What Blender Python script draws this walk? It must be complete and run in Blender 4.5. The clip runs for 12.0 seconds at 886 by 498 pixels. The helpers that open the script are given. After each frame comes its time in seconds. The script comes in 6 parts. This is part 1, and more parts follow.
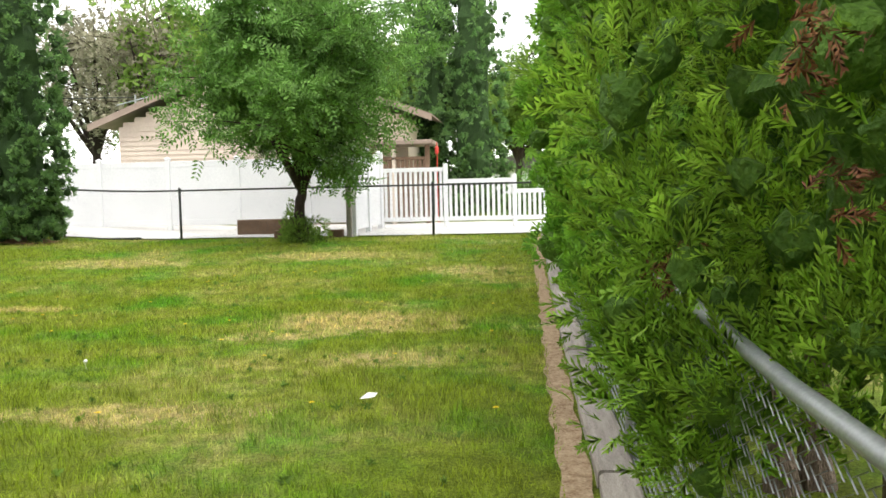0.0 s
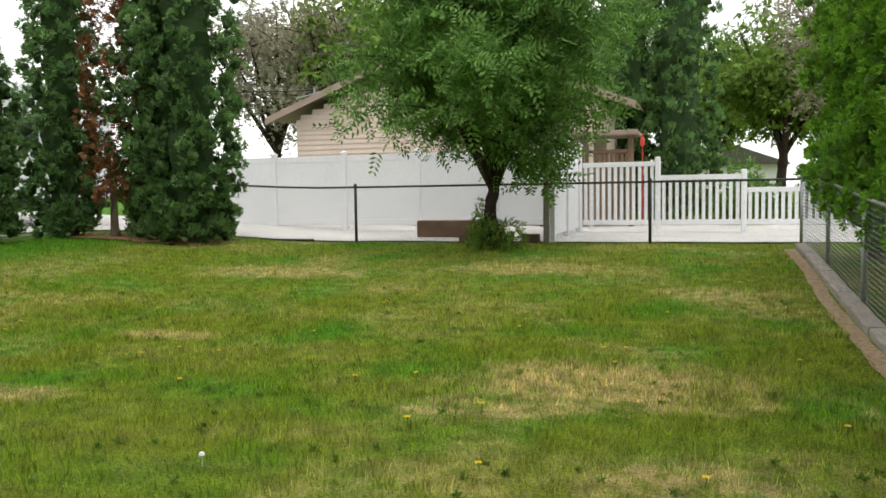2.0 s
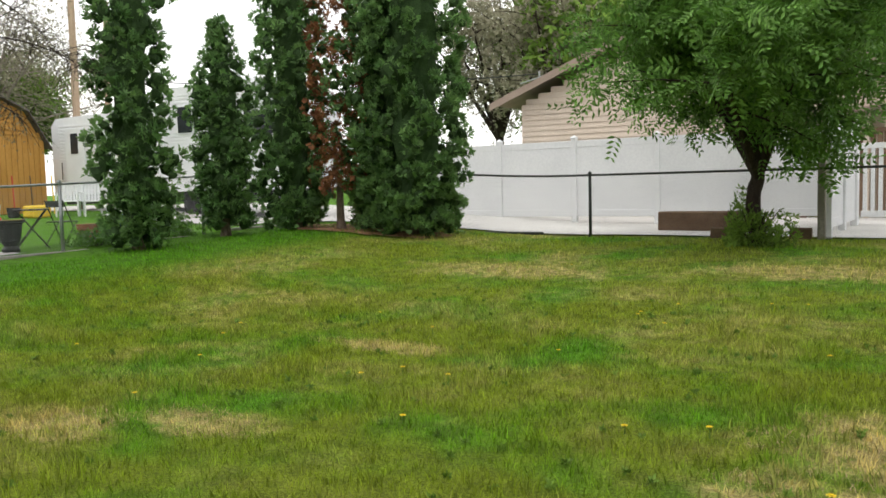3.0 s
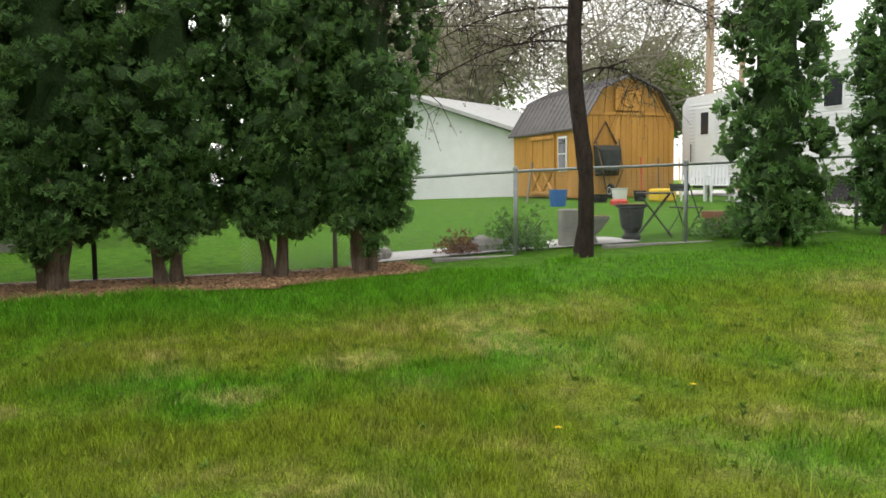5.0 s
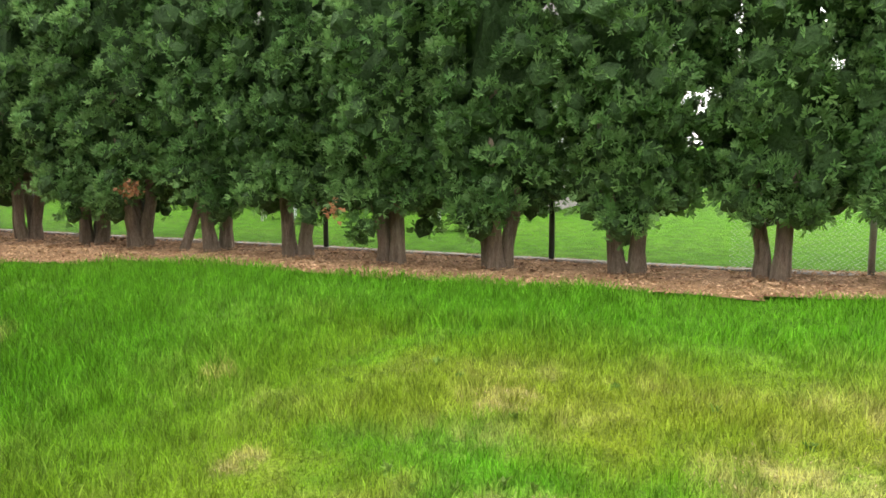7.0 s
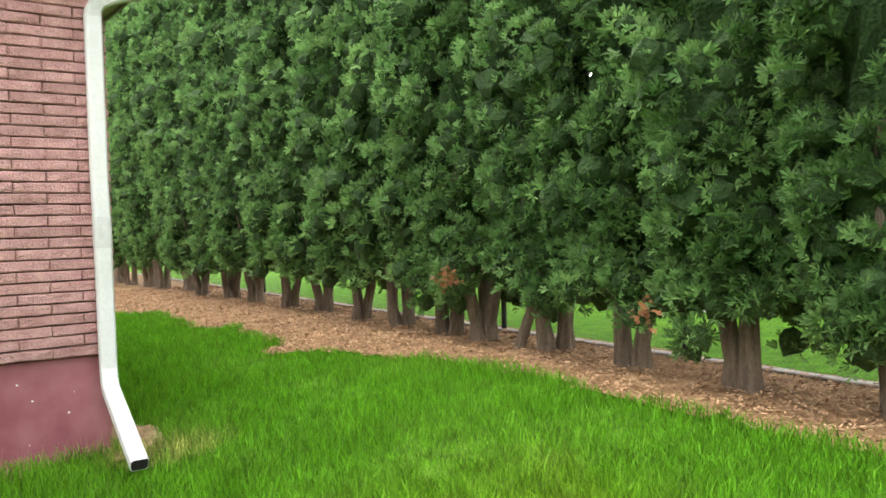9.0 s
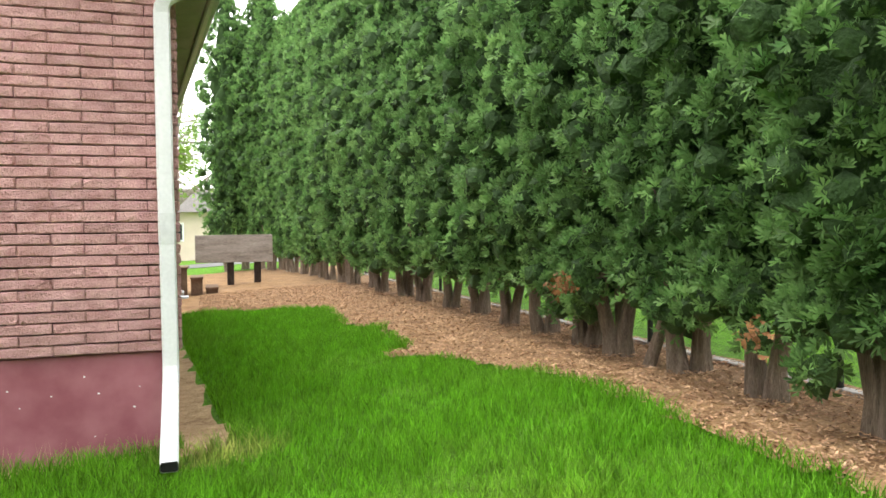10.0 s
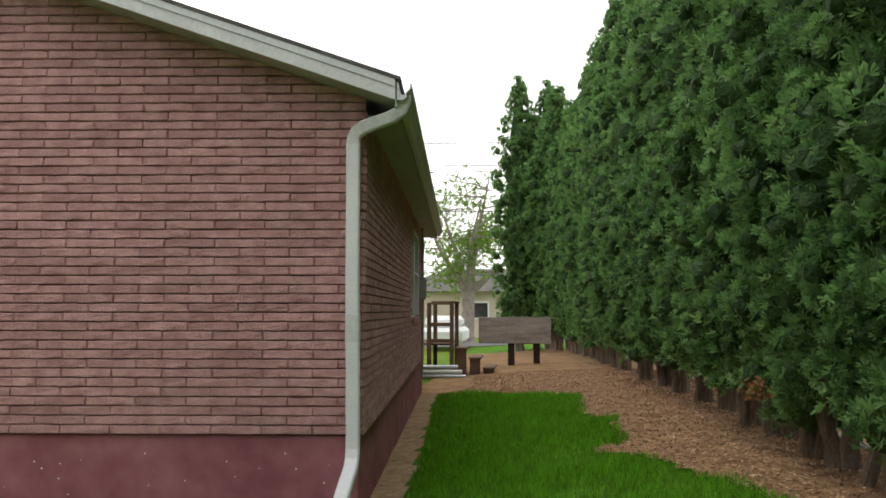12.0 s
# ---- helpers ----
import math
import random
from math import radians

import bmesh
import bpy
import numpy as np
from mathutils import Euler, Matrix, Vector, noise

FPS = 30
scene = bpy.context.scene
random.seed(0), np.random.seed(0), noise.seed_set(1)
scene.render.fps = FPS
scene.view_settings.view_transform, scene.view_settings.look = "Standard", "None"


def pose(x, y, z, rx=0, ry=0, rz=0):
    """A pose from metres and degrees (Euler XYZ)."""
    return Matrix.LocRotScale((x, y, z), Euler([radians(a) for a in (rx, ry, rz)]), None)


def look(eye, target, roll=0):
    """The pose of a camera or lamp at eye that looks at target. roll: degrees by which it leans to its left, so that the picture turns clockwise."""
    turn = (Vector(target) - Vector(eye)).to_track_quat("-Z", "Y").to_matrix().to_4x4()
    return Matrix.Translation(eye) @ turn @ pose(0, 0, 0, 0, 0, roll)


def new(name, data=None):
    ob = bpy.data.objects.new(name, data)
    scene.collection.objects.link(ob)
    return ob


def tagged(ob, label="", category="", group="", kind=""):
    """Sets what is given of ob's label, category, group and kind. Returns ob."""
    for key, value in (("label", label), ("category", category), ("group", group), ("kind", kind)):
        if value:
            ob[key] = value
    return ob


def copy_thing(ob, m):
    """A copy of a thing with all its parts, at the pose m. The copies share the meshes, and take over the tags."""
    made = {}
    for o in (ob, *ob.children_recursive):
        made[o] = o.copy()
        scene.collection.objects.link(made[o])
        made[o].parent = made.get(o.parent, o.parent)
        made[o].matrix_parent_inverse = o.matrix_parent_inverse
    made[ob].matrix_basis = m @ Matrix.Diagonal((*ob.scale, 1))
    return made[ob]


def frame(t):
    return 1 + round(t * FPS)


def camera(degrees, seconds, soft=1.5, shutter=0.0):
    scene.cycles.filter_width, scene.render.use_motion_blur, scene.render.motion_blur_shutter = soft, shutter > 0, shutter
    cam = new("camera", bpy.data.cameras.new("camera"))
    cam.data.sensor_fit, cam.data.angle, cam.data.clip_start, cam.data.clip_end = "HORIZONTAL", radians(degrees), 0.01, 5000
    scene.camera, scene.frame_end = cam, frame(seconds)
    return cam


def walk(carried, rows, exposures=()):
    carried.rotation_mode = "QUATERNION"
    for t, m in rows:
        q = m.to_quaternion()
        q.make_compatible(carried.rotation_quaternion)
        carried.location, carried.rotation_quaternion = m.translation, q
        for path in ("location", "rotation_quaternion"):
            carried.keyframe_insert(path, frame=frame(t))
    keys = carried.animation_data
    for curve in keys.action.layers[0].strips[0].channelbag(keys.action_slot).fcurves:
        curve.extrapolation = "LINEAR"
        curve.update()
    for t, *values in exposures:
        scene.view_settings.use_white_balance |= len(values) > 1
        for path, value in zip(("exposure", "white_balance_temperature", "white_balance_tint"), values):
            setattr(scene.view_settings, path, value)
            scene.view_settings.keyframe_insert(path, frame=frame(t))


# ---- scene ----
cam = camera(56.25, 12.0, soft=1.6)
PATH = [
    (0.0, look((-0.492, 0.000, 1.158), (-0.693, 1.985, 1.019), -1.32)),
    (0.5, look((-0.799, 0.620, 1.195), (-1.009, 2.603, 1.042), -1.43)),
    (1.0, look((-1.015, 1.304, 1.221), (-1.246, 3.288, 1.119), -1.33)),
    (1.5, look((-1.291, 2.007, 1.205), (-1.553, 3.987, 1.098), -0.87)),
    (2.0, look((-1.635, 2.779, 1.182), (-2.235, 4.683, 1.045), -0.93)),
    (2.5, look((-2.051, 3.483, 1.189), (-2.889, 5.291, 1.021), -1.41)),
    (2.7, look((-2.227, 3.725, 1.215), (-3.162, 5.485, 1.051), -1.46)),
    (4.3, look((-4.025, 5.120, 1.133), (-5.724, 6.167, 0.991), -1.18)),
    (4.5, look((-4.253, 5.261, 1.148), (-6.055, 6.117, 1.003), -0.92)),
    (5.0, look((-4.843, 5.557, 1.168), (-6.755, 6.123, 1.008), -0.75)),
    (5.5, look((-5.461, 5.877, 1.172), (-7.453, 5.929, 1.009), -1.32)),
    (6.0, look((-6.106, 6.121, 1.168), (-8.060, 5.753, 0.960), -1.45)),
    (6.5, look((-6.773, 6.450, 1.177), (-8.682, 5.904, 0.938), -0.47)),
    (6.7, look((-7.028, 6.566, 1.201), (-8.906, 5.924, 0.955), -0.19)),
    (8.3, look((-9.183, 6.719, 1.230), (-10.643, 5.362, 1.071), -2.27)),
    (8.5, look((-9.424, 6.735, 1.218), (-10.775, 5.267, 1.089), -2.38)),
    (9.0, look((-10.020, 6.754, 1.225), (-11.069, 5.052, 1.175), -1.61)),
    (9.5, look((-10.629, 6.692, 1.245), (-11.448, 4.868, 1.202), -1.21)),
    (10.0, look((-11.221, 6.669, 1.211), (-11.763, 4.744, 1.172), -0.74)),
    (10.5, look((-11.694, 6.564, 1.244), (-11.983, 4.586, 1.236), -0.41)),
    (11.0, look((-12.087, 6.600, 1.278), (-12.102, 4.600, 1.316), 0.28)),
    (11.5, look((-12.228, 6.827, 1.339), (-12.158, 4.829, 1.386), 0.19)),
    (12.0, look((-12.267, 7.130, 1.386), (-12.060, 5.146, 1.536), 0.05)),
]
walk(cam, PATH, [(0.0, 0.8), (0.5, 0.45), (1.0, 0.4), (1.5, 0.2), (2.5, 0.05), (4.5, 0.05), (5.5, 0.55), (6.5, 1.2), (8.5, 1.5), (9.5, 1.5), (10.5, 1.4), (11.0, 1.18), (11.5, 0.85), (12.0, 0.1)])

# ---- light: an overcast noon sky ----
world = bpy.data.worlds.new("sky")
scene.world = world
world.use_nodes = True
wn, wl = world.node_tree.nodes, world.node_tree.links
sky = wn.new("ShaderNodeTexSky")
sky.sky_type, sky.sun_disc = "NISHITA", False
sky.sun_elevation, sky.sun_rotation = radians(65), radians(150)
wco = wn.new("ShaderNodeTexCoord")
cloud = wn.new("ShaderNodeTexNoise")
cloud.inputs["Scale"].default_value, cloud.inputs["Detail"].default_value = 2.2, 6
cramp = wn.new("ShaderNodeValToRGB")
cramp.color_ramp.elements[0].position, cramp.color_ramp.elements[0].color = 0.3, (10.0, 10.0, 10.2, 1)
cramp.color_ramp.elements[1].position, cramp.color_ramp.elements[1].color = 0.65, (16.5, 16.0, 15.4, 1)
wmix = wn.new("ShaderNodeMix")
wmix.data_type = "RGBA"
wmix.inputs[0].default_value = 0.88
wl.new(wco.outputs["Generated"], cloud.inputs["Vector"])
wl.new(cloud.outputs["Fac"], cramp.inputs["Fac"])
wl.new(sky.outputs["Color"], wmix.inputs[6])
wl.new(cramp.outputs["Color"], wmix.inputs[7])
wl.new(wmix.outputs[2], wn["Background"].inputs["Color"])
wn["Background"].inputs["Strength"].default_value = 0.12
sun = new("sun", bpy.data.lights.new("sun", "SUN"))
sun.data.energy, sun.data.angle, sun.data.color = 1.1, radians(25), (1.0, 0.96, 0.9)
sun.matrix_world = look((0, 0, 30), (-7, 12, 0))


# ---- the lie of the land ----
def ease(a, b, v):
    v = min(max((v - a) / (b - a), 0.0), 1.0)
    return v * v * (3 - 2 * v)


def land(x, y):
    w = ease(-9, -14.5, x)
    z = -0.26 + 0.26 * w + 0.17 * w * ease(6, 11, y) + 0.41 * ease(9.5, 18.5, y) * (1 - 0.45 * w)
    return z + 0.3 * ease(-17, -24, x) * ease(4, 9, y)


# ---- materials ----
def mat(name, a, b, scale=6.0, rough=0.8, bump=0.3, fine=60.0, metal=0.0, island=0.0, stretch=(1, 1, 1), through_light=0.0, spec=0.3, bump_dist=0.01):
    """A surface of two colours mixed by noise at two scales, with relief; island: how far pieces differ in brightness."""
    m = bpy.data.materials.new(name)
    m.use_nodes = True
    n, l = m.node_tree.nodes, m.node_tree.links
    p = n["Principled BSDF"]
    geo = n.new("ShaderNodeNewGeometry")
    mp = n.new("ShaderNodeMapping")
    mp.inputs["Scale"].default_value = stretch
    l.new(geo.outputs["Position"], mp.inputs["Vector"])
    big = n.new("ShaderNodeTexNoise")
    big.inputs["Scale"].default_value, big.inputs["Detail"].default_value = scale, 5
    small = n.new("ShaderNodeTexNoise")
    small.inputs["Scale"].default_value, small.inputs["Detail"].default_value = fine, 4
    l.new(mp.outputs["Vector"], big.inputs["Vector"])
    l.new(mp.outputs["Vector"], small.inputs["Vector"])
    add = n.new("ShaderNodeMath")
    add.operation = "ADD"
    l.new(big.outputs["Fac"], add.inputs[0])
    l.new(small.outputs["Fac"], add.inputs[1])
    rng = n.new("ShaderNodeMapRange")
    rng.inputs["From Min"].default_value, rng.inputs["From Max"].default_value = 0.7, 1.3
    l.new(add.outputs[0], rng.inputs["Value"])
    mix = n.new("ShaderNodeMix")
    mix.data_type = "RGBA"
    mix.inputs[6].default_value, mix.inputs[7].default_value = (*a, 1), (*b, 1)
    l.new(rng.outputs["Result"], mix.inputs[0])
    col = mix.outputs[2]
    if island:
        info = n.new("ShaderNodeObjectInfo")
        sm = n.new("ShaderNodeMath")
        sm.operation = "ADD"
        l.new(info.outputs["Random"], sm.inputs[0])
        l.new(geo.outputs["Random Per Island"], sm.inputs[1])
        fr = n.new("ShaderNodeMath")
        fr.operation = "FRACT"
        l.new(sm.outputs[0], fr.inputs[0])
        mr = n.new("ShaderNodeMapRange")
        mr.inputs["To Min"].default_value, mr.inputs["To Max"].default_value = 1 - island, 1 + island
        l.new(fr.outputs[0], mr.inputs["Value"])
        hsv = n.new("ShaderNodeHueSaturation")
        l.new(mr.outputs["Result"], hsv.inputs["Value"])
        l.new(col, hsv.inputs["Color"])
        col = hsv.outputs["Color"]
    l.new(col, p.inputs["Base Color"])
    p.inputs["Roughness"].default_value, p.inputs["Metallic"].default_value = rough, metal
    p.inputs["Specular IOR Level"].default_value = spec
    if bump:
        bp = n.new("ShaderNodeBump")
        bp.inputs["Strength"].default_value, bp.inputs["Distance"].default_value = bump, bump_dist
        l.new(add.outputs[0], bp.inputs["Height"])
        l.new(bp.outputs["Normal"], p.inputs["Normal"])
    if through_light:
        tr = n.new("ShaderNodeBsdfTranslucent")
        l.new(col, tr.inputs["Color"])
        ms = n.new("ShaderNodeMixShader")
        ms.inputs[0].default_value = through_light
        l.new(p.outputs[0], ms.inputs[1])
        l.new(tr.outputs[0], ms.inputs[2])
        l.new(ms.outputs[0], n["Material Output"].inputs["Surface"])
    return m


# dry patches of the lawn: middle and half-widths
BARE = [(-3.0, 8.0, 0.6, 0.35), (-1.7, 6.9, 0.7, 0.35), (-3.1, 5.1, 0.9, 0.35), (-6.6, 7.6, 0.55, 0.3), (-7.5, 7.1, 0.6, 0.4), (-5.5, 5.6, 0.8, 0.3), (-10.4, 4.35, 0.16, 0.12), (-4.2, 15.0, 1.6, 0.7),
        (-8.0, 14.4, 1.8, 0.7), (-11.25, 1.35, 0.45, 0.3), (-1.5, 13.2, 0.8, 0.6), (-10.35, 5.72, 0.22, 0.4), (-11.3, 3.53, 0.14, 0.12), (-11.0, 6.7, 0.35, 0.5), (-11.5, 5.2, 0.25, 0.25), (-7.04, 10.1, 0.8, 0.25)]


def turf(name, blades):
    """Lawn: lush green, olive and straw patches by place; the same for the soil sheet and for the blades on it."""
    m = bpy.data.materials.new(name)
    m.use_nodes = True
    n, l = m.node_tree.nodes, m.node_tree.links
    p = n["Principled BSDF"]
    geo = n.new("ShaderNodeNewGeometry")
    sep = n.new("ShaderNodeSeparateXYZ")
    l.new(geo.outputs["Position"], sep.inputs[0])
    flat = n.new("ShaderNodeCombineXYZ")
    l.new(sep.outputs[0], flat.inputs[0])
    l.new(sep.outputs[1], flat.inputs[1])

    def tex(scale, detail=4.0):
        t = n.new("ShaderNodeTexNoise")
        t.inputs["Scale"].default_value, t.inputs["Detail"].default_value = scale, detail
        l.new(flat.outputs[0], t.inputs["Vector"])
        return t.outputs["Fac"]

    def span(v, a, b, lo=0.0, hi=1.0):
        r = n.new("ShaderNodeMapRange")
        r.interpolation_type = "SMOOTHSTEP"
        for k, x in zip(("From Min", "From Max", "To Min", "To Max"), (a, b, lo, hi)):
            r.inputs[k].default_value = x
        l.new(v, r.inputs["Value"])
        return r.outputs["Result"]

    def op(kind, a, b):
        k = n.new("ShaderNodeMath")
        k.operation = kind
        for i, x in enumerate((a, b)):
            if isinstance(x, (int, float)):
                k.inputs[i].default_value = x
            else:
                l.new(x, k.inputs[i])
        return k.outputs[0]

    blotch = tex(2.2)

    def spot(x, y, rx, ry):
        d = n.new("ShaderNodeVectorMath")
        d.operation = "SUBTRACT"
        l.new(flat.outputs[0], d.inputs[0])
        d.inputs[1].default_value = (x, y, 0)
        s = n.new("ShaderNodeVectorMath")
        s.operation = "DIVIDE"
        l.new(d.outputs[0], s.inputs[0])
        s.inputs[1].default_value = (rx, ry, 1)
        q = n.new("ShaderNodeVectorMath")
        q.operation = "LENGTH"
        l.new(s.outputs[0], q.inputs[0])
        return span(op("ADD", q.outputs["Value"], op("MULTIPLY", op("SUBTRACT", blotch, 0.5), 1.6)), 1.1, 0.45)

    west = span(sep.outputs[0], -11.6, -13.2)
    house = op("MULTIPLY", span(sep.outputs[0], -8.0, -10.4), span(sep.outputs[1], 5.6, 2.4))
    lush = op("MAXIMUM", west, house)
    dry = op("MULTIPLY", span(op("ADD", tex(0.55), op("MULTIPLY", tex(2.4), 0.45)), 0.66, 0.96), op("SUBTRACT", 1.0, op("MULTIPLY", lush, 0.9)))
    bare = spot(-2.35, 8.9, 1.25, 0.9)
    for x, y, rx, ry in BARE:
        bare = op("MAXIMUM", bare, op("MULTIPLY", spot(x, y, rx, ry), 0.85 if rx > 0.5 else 0.5))
    straw = op("MULTIPLY", op("MAXIMUM", op("MULTIPLY", dry, 0.55), bare), span(tex(7, 7), 0.36, 0.60, 0.25, 1.1))
    clump = span(tex(5, 7), 0.34, 0.66, 0.80, 1.22)
    green = n.new("ShaderNodeMix")
    green.data_type = "RGBA"
    green.inputs[6].default_value = (0.19, 0.25, 0.02, 1)
    green.inputs[7].default_value = (0.095, 0.25, 0.012, 1)
    l.new(op("MAXIMUM", lush, span(tex(0.8), 0.42, 0.72)), green.inputs[0])
    hue = n.new("ShaderNodeMix")
    hue.data_type = "RGBA"
    l.new(green.outputs[2], hue.inputs[6])
    hue.inputs[7].default_value = (0.52, 0.43, 0.17, 1)
    l.new(straw, hue.inputs[0])
    hsv = n.new("ShaderNodeHueSaturation")
    l.new(hue.outputs[2], hsv.inputs["Color"])
    if blades:
        l.new(op("MULTIPLY", clump, span(geo.outputs["Random Per Island"], 0, 1, 0.7, 1.85)), hsv.inputs["Value"])
        l.new(hsv.outputs[0], p.inputs["Base Color"])
        p.inputs["Roughness"].default_value = 0.55
        tr = n.new("ShaderNodeBsdfTranslucent")
        l.new(hsv.outputs[0], tr.inputs["Color"])
        ms = n.new("ShaderNodeMixShader")
        ms.inputs[0].default_value = 0.4
        l.new(p.outputs[0], ms.inputs[1])
        l.new(tr.outputs[0], ms.inputs[2])
        l.new(ms.outputs[0], n["Material Output"].inputs["Surface"])
    else:
        l.new(op("MULTIPLY", clump, span(op("ADD", tex(45, 6), tex(160, 3)), 0.7, 1.3, 0.35, 1.3)), hsv.inputs["Value"])
        l.new(hsv.outputs[0], p.inputs["Base Color"])
        p.inputs["Roughness"].default_value = 0.95
        bp = n.new("ShaderNodeBump")
        bp.inputs["Strength"].default_value, bp.inputs["Distance"].default_value = 0.8, 0.03
        l.new(op("ADD", tex(45, 6), tex(160, 3)), bp.inputs["Height"])
        l.new(bp.outputs[0], p.inputs["Normal"])
    p.inputs["Specular IOR Level"].default_value = 0.15
    return m


SOIL, BLADE = turf("lawn_soil", False), turf("grass_blade", True)
BRICK = mat("rockface_brick", (0.42, 0.212, 0.205), (0.68, 0.415, 0.405), 9, 0.92, 1.0, 95, island=0.13, bump_dist=0.02)
MORTAR = mat("dark_mortar", (0.075, 0.035, 0.03), (0.13, 0.065, 0.055), 9, 0.95, 0.4)
RENDERED = mat("painted_foundation", (0.25, 0.078, 0.098), (0.40, 0.165, 0.19), 1.3, 0.75, 0.12, 5)
WHITE = mat("white_paint", (0.70, 0.72, 0.73), (0.80, 0.82, 0.83), 2.5, 0.5, 0.05, 40)
ALUM = mat("white_aluminium", (0.55, 0.57, 0.57), (0.72, 0.74, 0.74), 3, 0.4, 0.08, 30)
SOFFIT = mat("soffit_board", (0.36, 0.37, 0.36), (0.48, 0.48, 0.47), 3, 0.7, 0.1)
SHINGLE = mat("roof_shingle", (0.07, 0.065, 0.06), (0.15, 0.14, 0.13), 8, 0.9, 0.6, 90)
VINYL = mat("white_vinyl", (0.70, 0.71, 0.73), (0.80, 0.81, 0.82), 0.8, 0.45, 0.03, 20)
SIDING = mat("beige_siding", (0.52, 0.44, 0.36), (0.63, 0.54, 0.45), 1.2, 0.7, 0.08, 25)
TAUPE = mat("taupe_fascia", (0.25, 0.19, 0.15), (0.34, 0.27, 0.22), 2, 0.7, 0.1)
GALV = mat("galvanised_steel", (0.30, 0.32, 0.33), (0.46, 0.48, 0.49), 8, 0.45, 0.1, 80, metal=0.65)
BLACKPIPE = mat("dark_green_pipe", (0.02, 0.026, 0.024), (0.05, 0.055, 0.05), 8, 0.55, 0.1)
TIMBER = mat("weathered_timber", (0.24, 0.215, 0.185), (0.46, 0.42, 0.37), 3, 0.9, 0.7, 30, stretch=(12, 1, 12), island=0.1)
BOARD = mat("grey_plywood", (0.17, 0.145, 0.125), (0.42, 0.37, 0.33), 1.6, 0.9, 0.5, 12, stretch=(1, 1, 6))
DECK = mat("brown_deck_timber", (0.10, 0.062, 0.04), (0.20, 0.13, 0.085), 3, 0.85, 0.4, 40, island=0.15)
BARK = mat("arborvitae_bark", (0.11, 0.08, 0.058), (0.34, 0.265, 0.20), 3, 0.95, 1.0, 26, stretch=(7, 7, 0.8), bump_dist=0.03)
DARKBARK = mat("dark_bark", (0.018, 0.013, 0.011), (0.075, 0.052, 0.042), 4, 0.95, 1.0, 24, stretch=(5, 5, 1.5), bump_dist=0.03)
FOLIAGE = mat("arborvitae_foliage", (0.085, 0.19, 0.055), (0.21, 0.36, 0.115), 1.6, 0.55, 0, 7, island=0.4, through_light=0.48)
HEDGE = mat("hedge_foliage", (0.10, 0.27, 0.022), (0.28, 0.52, 0.055), 1.1, 0.55, 0, 6, island=0.4, through_light=0.45)
NEWGROWTH = mat("yellow_green_new_growth", (0.17, 0.36, 0.028), (0.40, 0.62, 0.07), 1.1, 0.55, 0, 6, island=0.35, through_light=0.5)
# Darker versions of the leaf colours: shade deep in the crowns, put into colour.
INNER_SHADE = mat("shaded_inner_foliage", (0.024, 0.054, 0.016), (0.058, 0.115, 0.034), 5, 0.85, 0.9, 38, bump_dist=0.05)
HEDGE_INNER_SHADE = mat("shaded_hedge_inner", (0.05, 0.12, 0.014), (0.12, 0.235, 0.03), 5, 0.85, 0.9, 45, bump_dist=0.04)
RUST = mat("dead_foliage", (0.16, 0.06, 0.025), (0.30, 0.14, 0.06), 3, 0.8, 0, 12, island=0.35)
TWIG = mat("grey_twig", (0.20, 0.17, 0.15), (0.38, 0.33, 0.29), 6, 0.9, 0.2)
ASHLEAF = mat("rowan_leaf", (0.08, 0.19, 0.03), (0.18, 0.34, 0.07), 1.6, 0.55, 0, 7, island=0.4, through_light=0.3)
FARLEAF = mat("distant_leaf", (0.11, 0.20, 0.03), (0.20, 0.32, 0.05), 0.5, 0.7, 0, 3, island=0.35, through_light=0.3)
GREYLEAF = mat("sparse_spring_leaf", (0.20, 0.195, 0.12), (0.34, 0.32, 0.23), 0.6, 0.8, 0, 4, island=0.3, through_light=0.25)
GRAVEL = mat("pale_chips", (0.22, 0.14, 0.075), (0.52, 0.40, 0.26), 18, 0.95, 0.9, 70, bump_dist=0.02)
DIRT = mat("tan_dirt", (0.22, 0.14, 0.07), (0.52, 0.38, 0.22), 9, 0.95, 0.9, 60, bump_dist=0.03)
MULCH = mat("bark_mulch", (0.125, 0.062, 0.026), (0.36, 0.225, 0.11), 3.5, 0.95, 0.9, 45, bump_dist=0.03)
CHIP = mat("mulch_chip", (0.19, 0.09, 0.045), (0.48, 0.32, 0.19), 4, 0.9, 0.1, 40, island=0.5)
CONCRETE = mat("pale_concrete", (0.46, 0.45, 0.43), (0.62, 0.61, 0.58), 0.7, 0.9, 0.3, 30)
ASPHALT = mat("road_asphalt", (0.11, 0.11, 0.11), (0.17, 0.17, 0.165), 0.6, 0.9, 0.3, 40)
SHEDWOOD = mat("honey_stained_wood", (0.40, 0.19, 0.035), (0.58, 0.31, 0.075), 1.4, 0.6, 0.2, 20, stretch=(4, 4, 0.6), island=0.06)
METALROOF = mat("dark_metal_roof", (0.085, 0.08, 0.08), (0.16, 0.15, 0.145), 1.5, 0.5, 0.1, 10, metal=0.2)
GLASSY = mat("dark_window_glass", (0.02, 0.024, 0.028), (0.04, 0.045, 0.05), 1, 0.06, 0, 5, spec=0.6)
RUBBER = mat("black_rubber", (0.012, 0.012, 0.012), (0.03, 0.03, 0.03), 6, 0.8, 0.2)
TERRA = mat("terracotta", (0.33, 0.13, 0.075), (0.46, 0.21, 0.13), 4, 0.85, 0.2)
STONE = mat("cast_stone", (0.26, 0.25, 0.23), (0.42, 0.40, 0.37), 5, 0.9, 0.5)
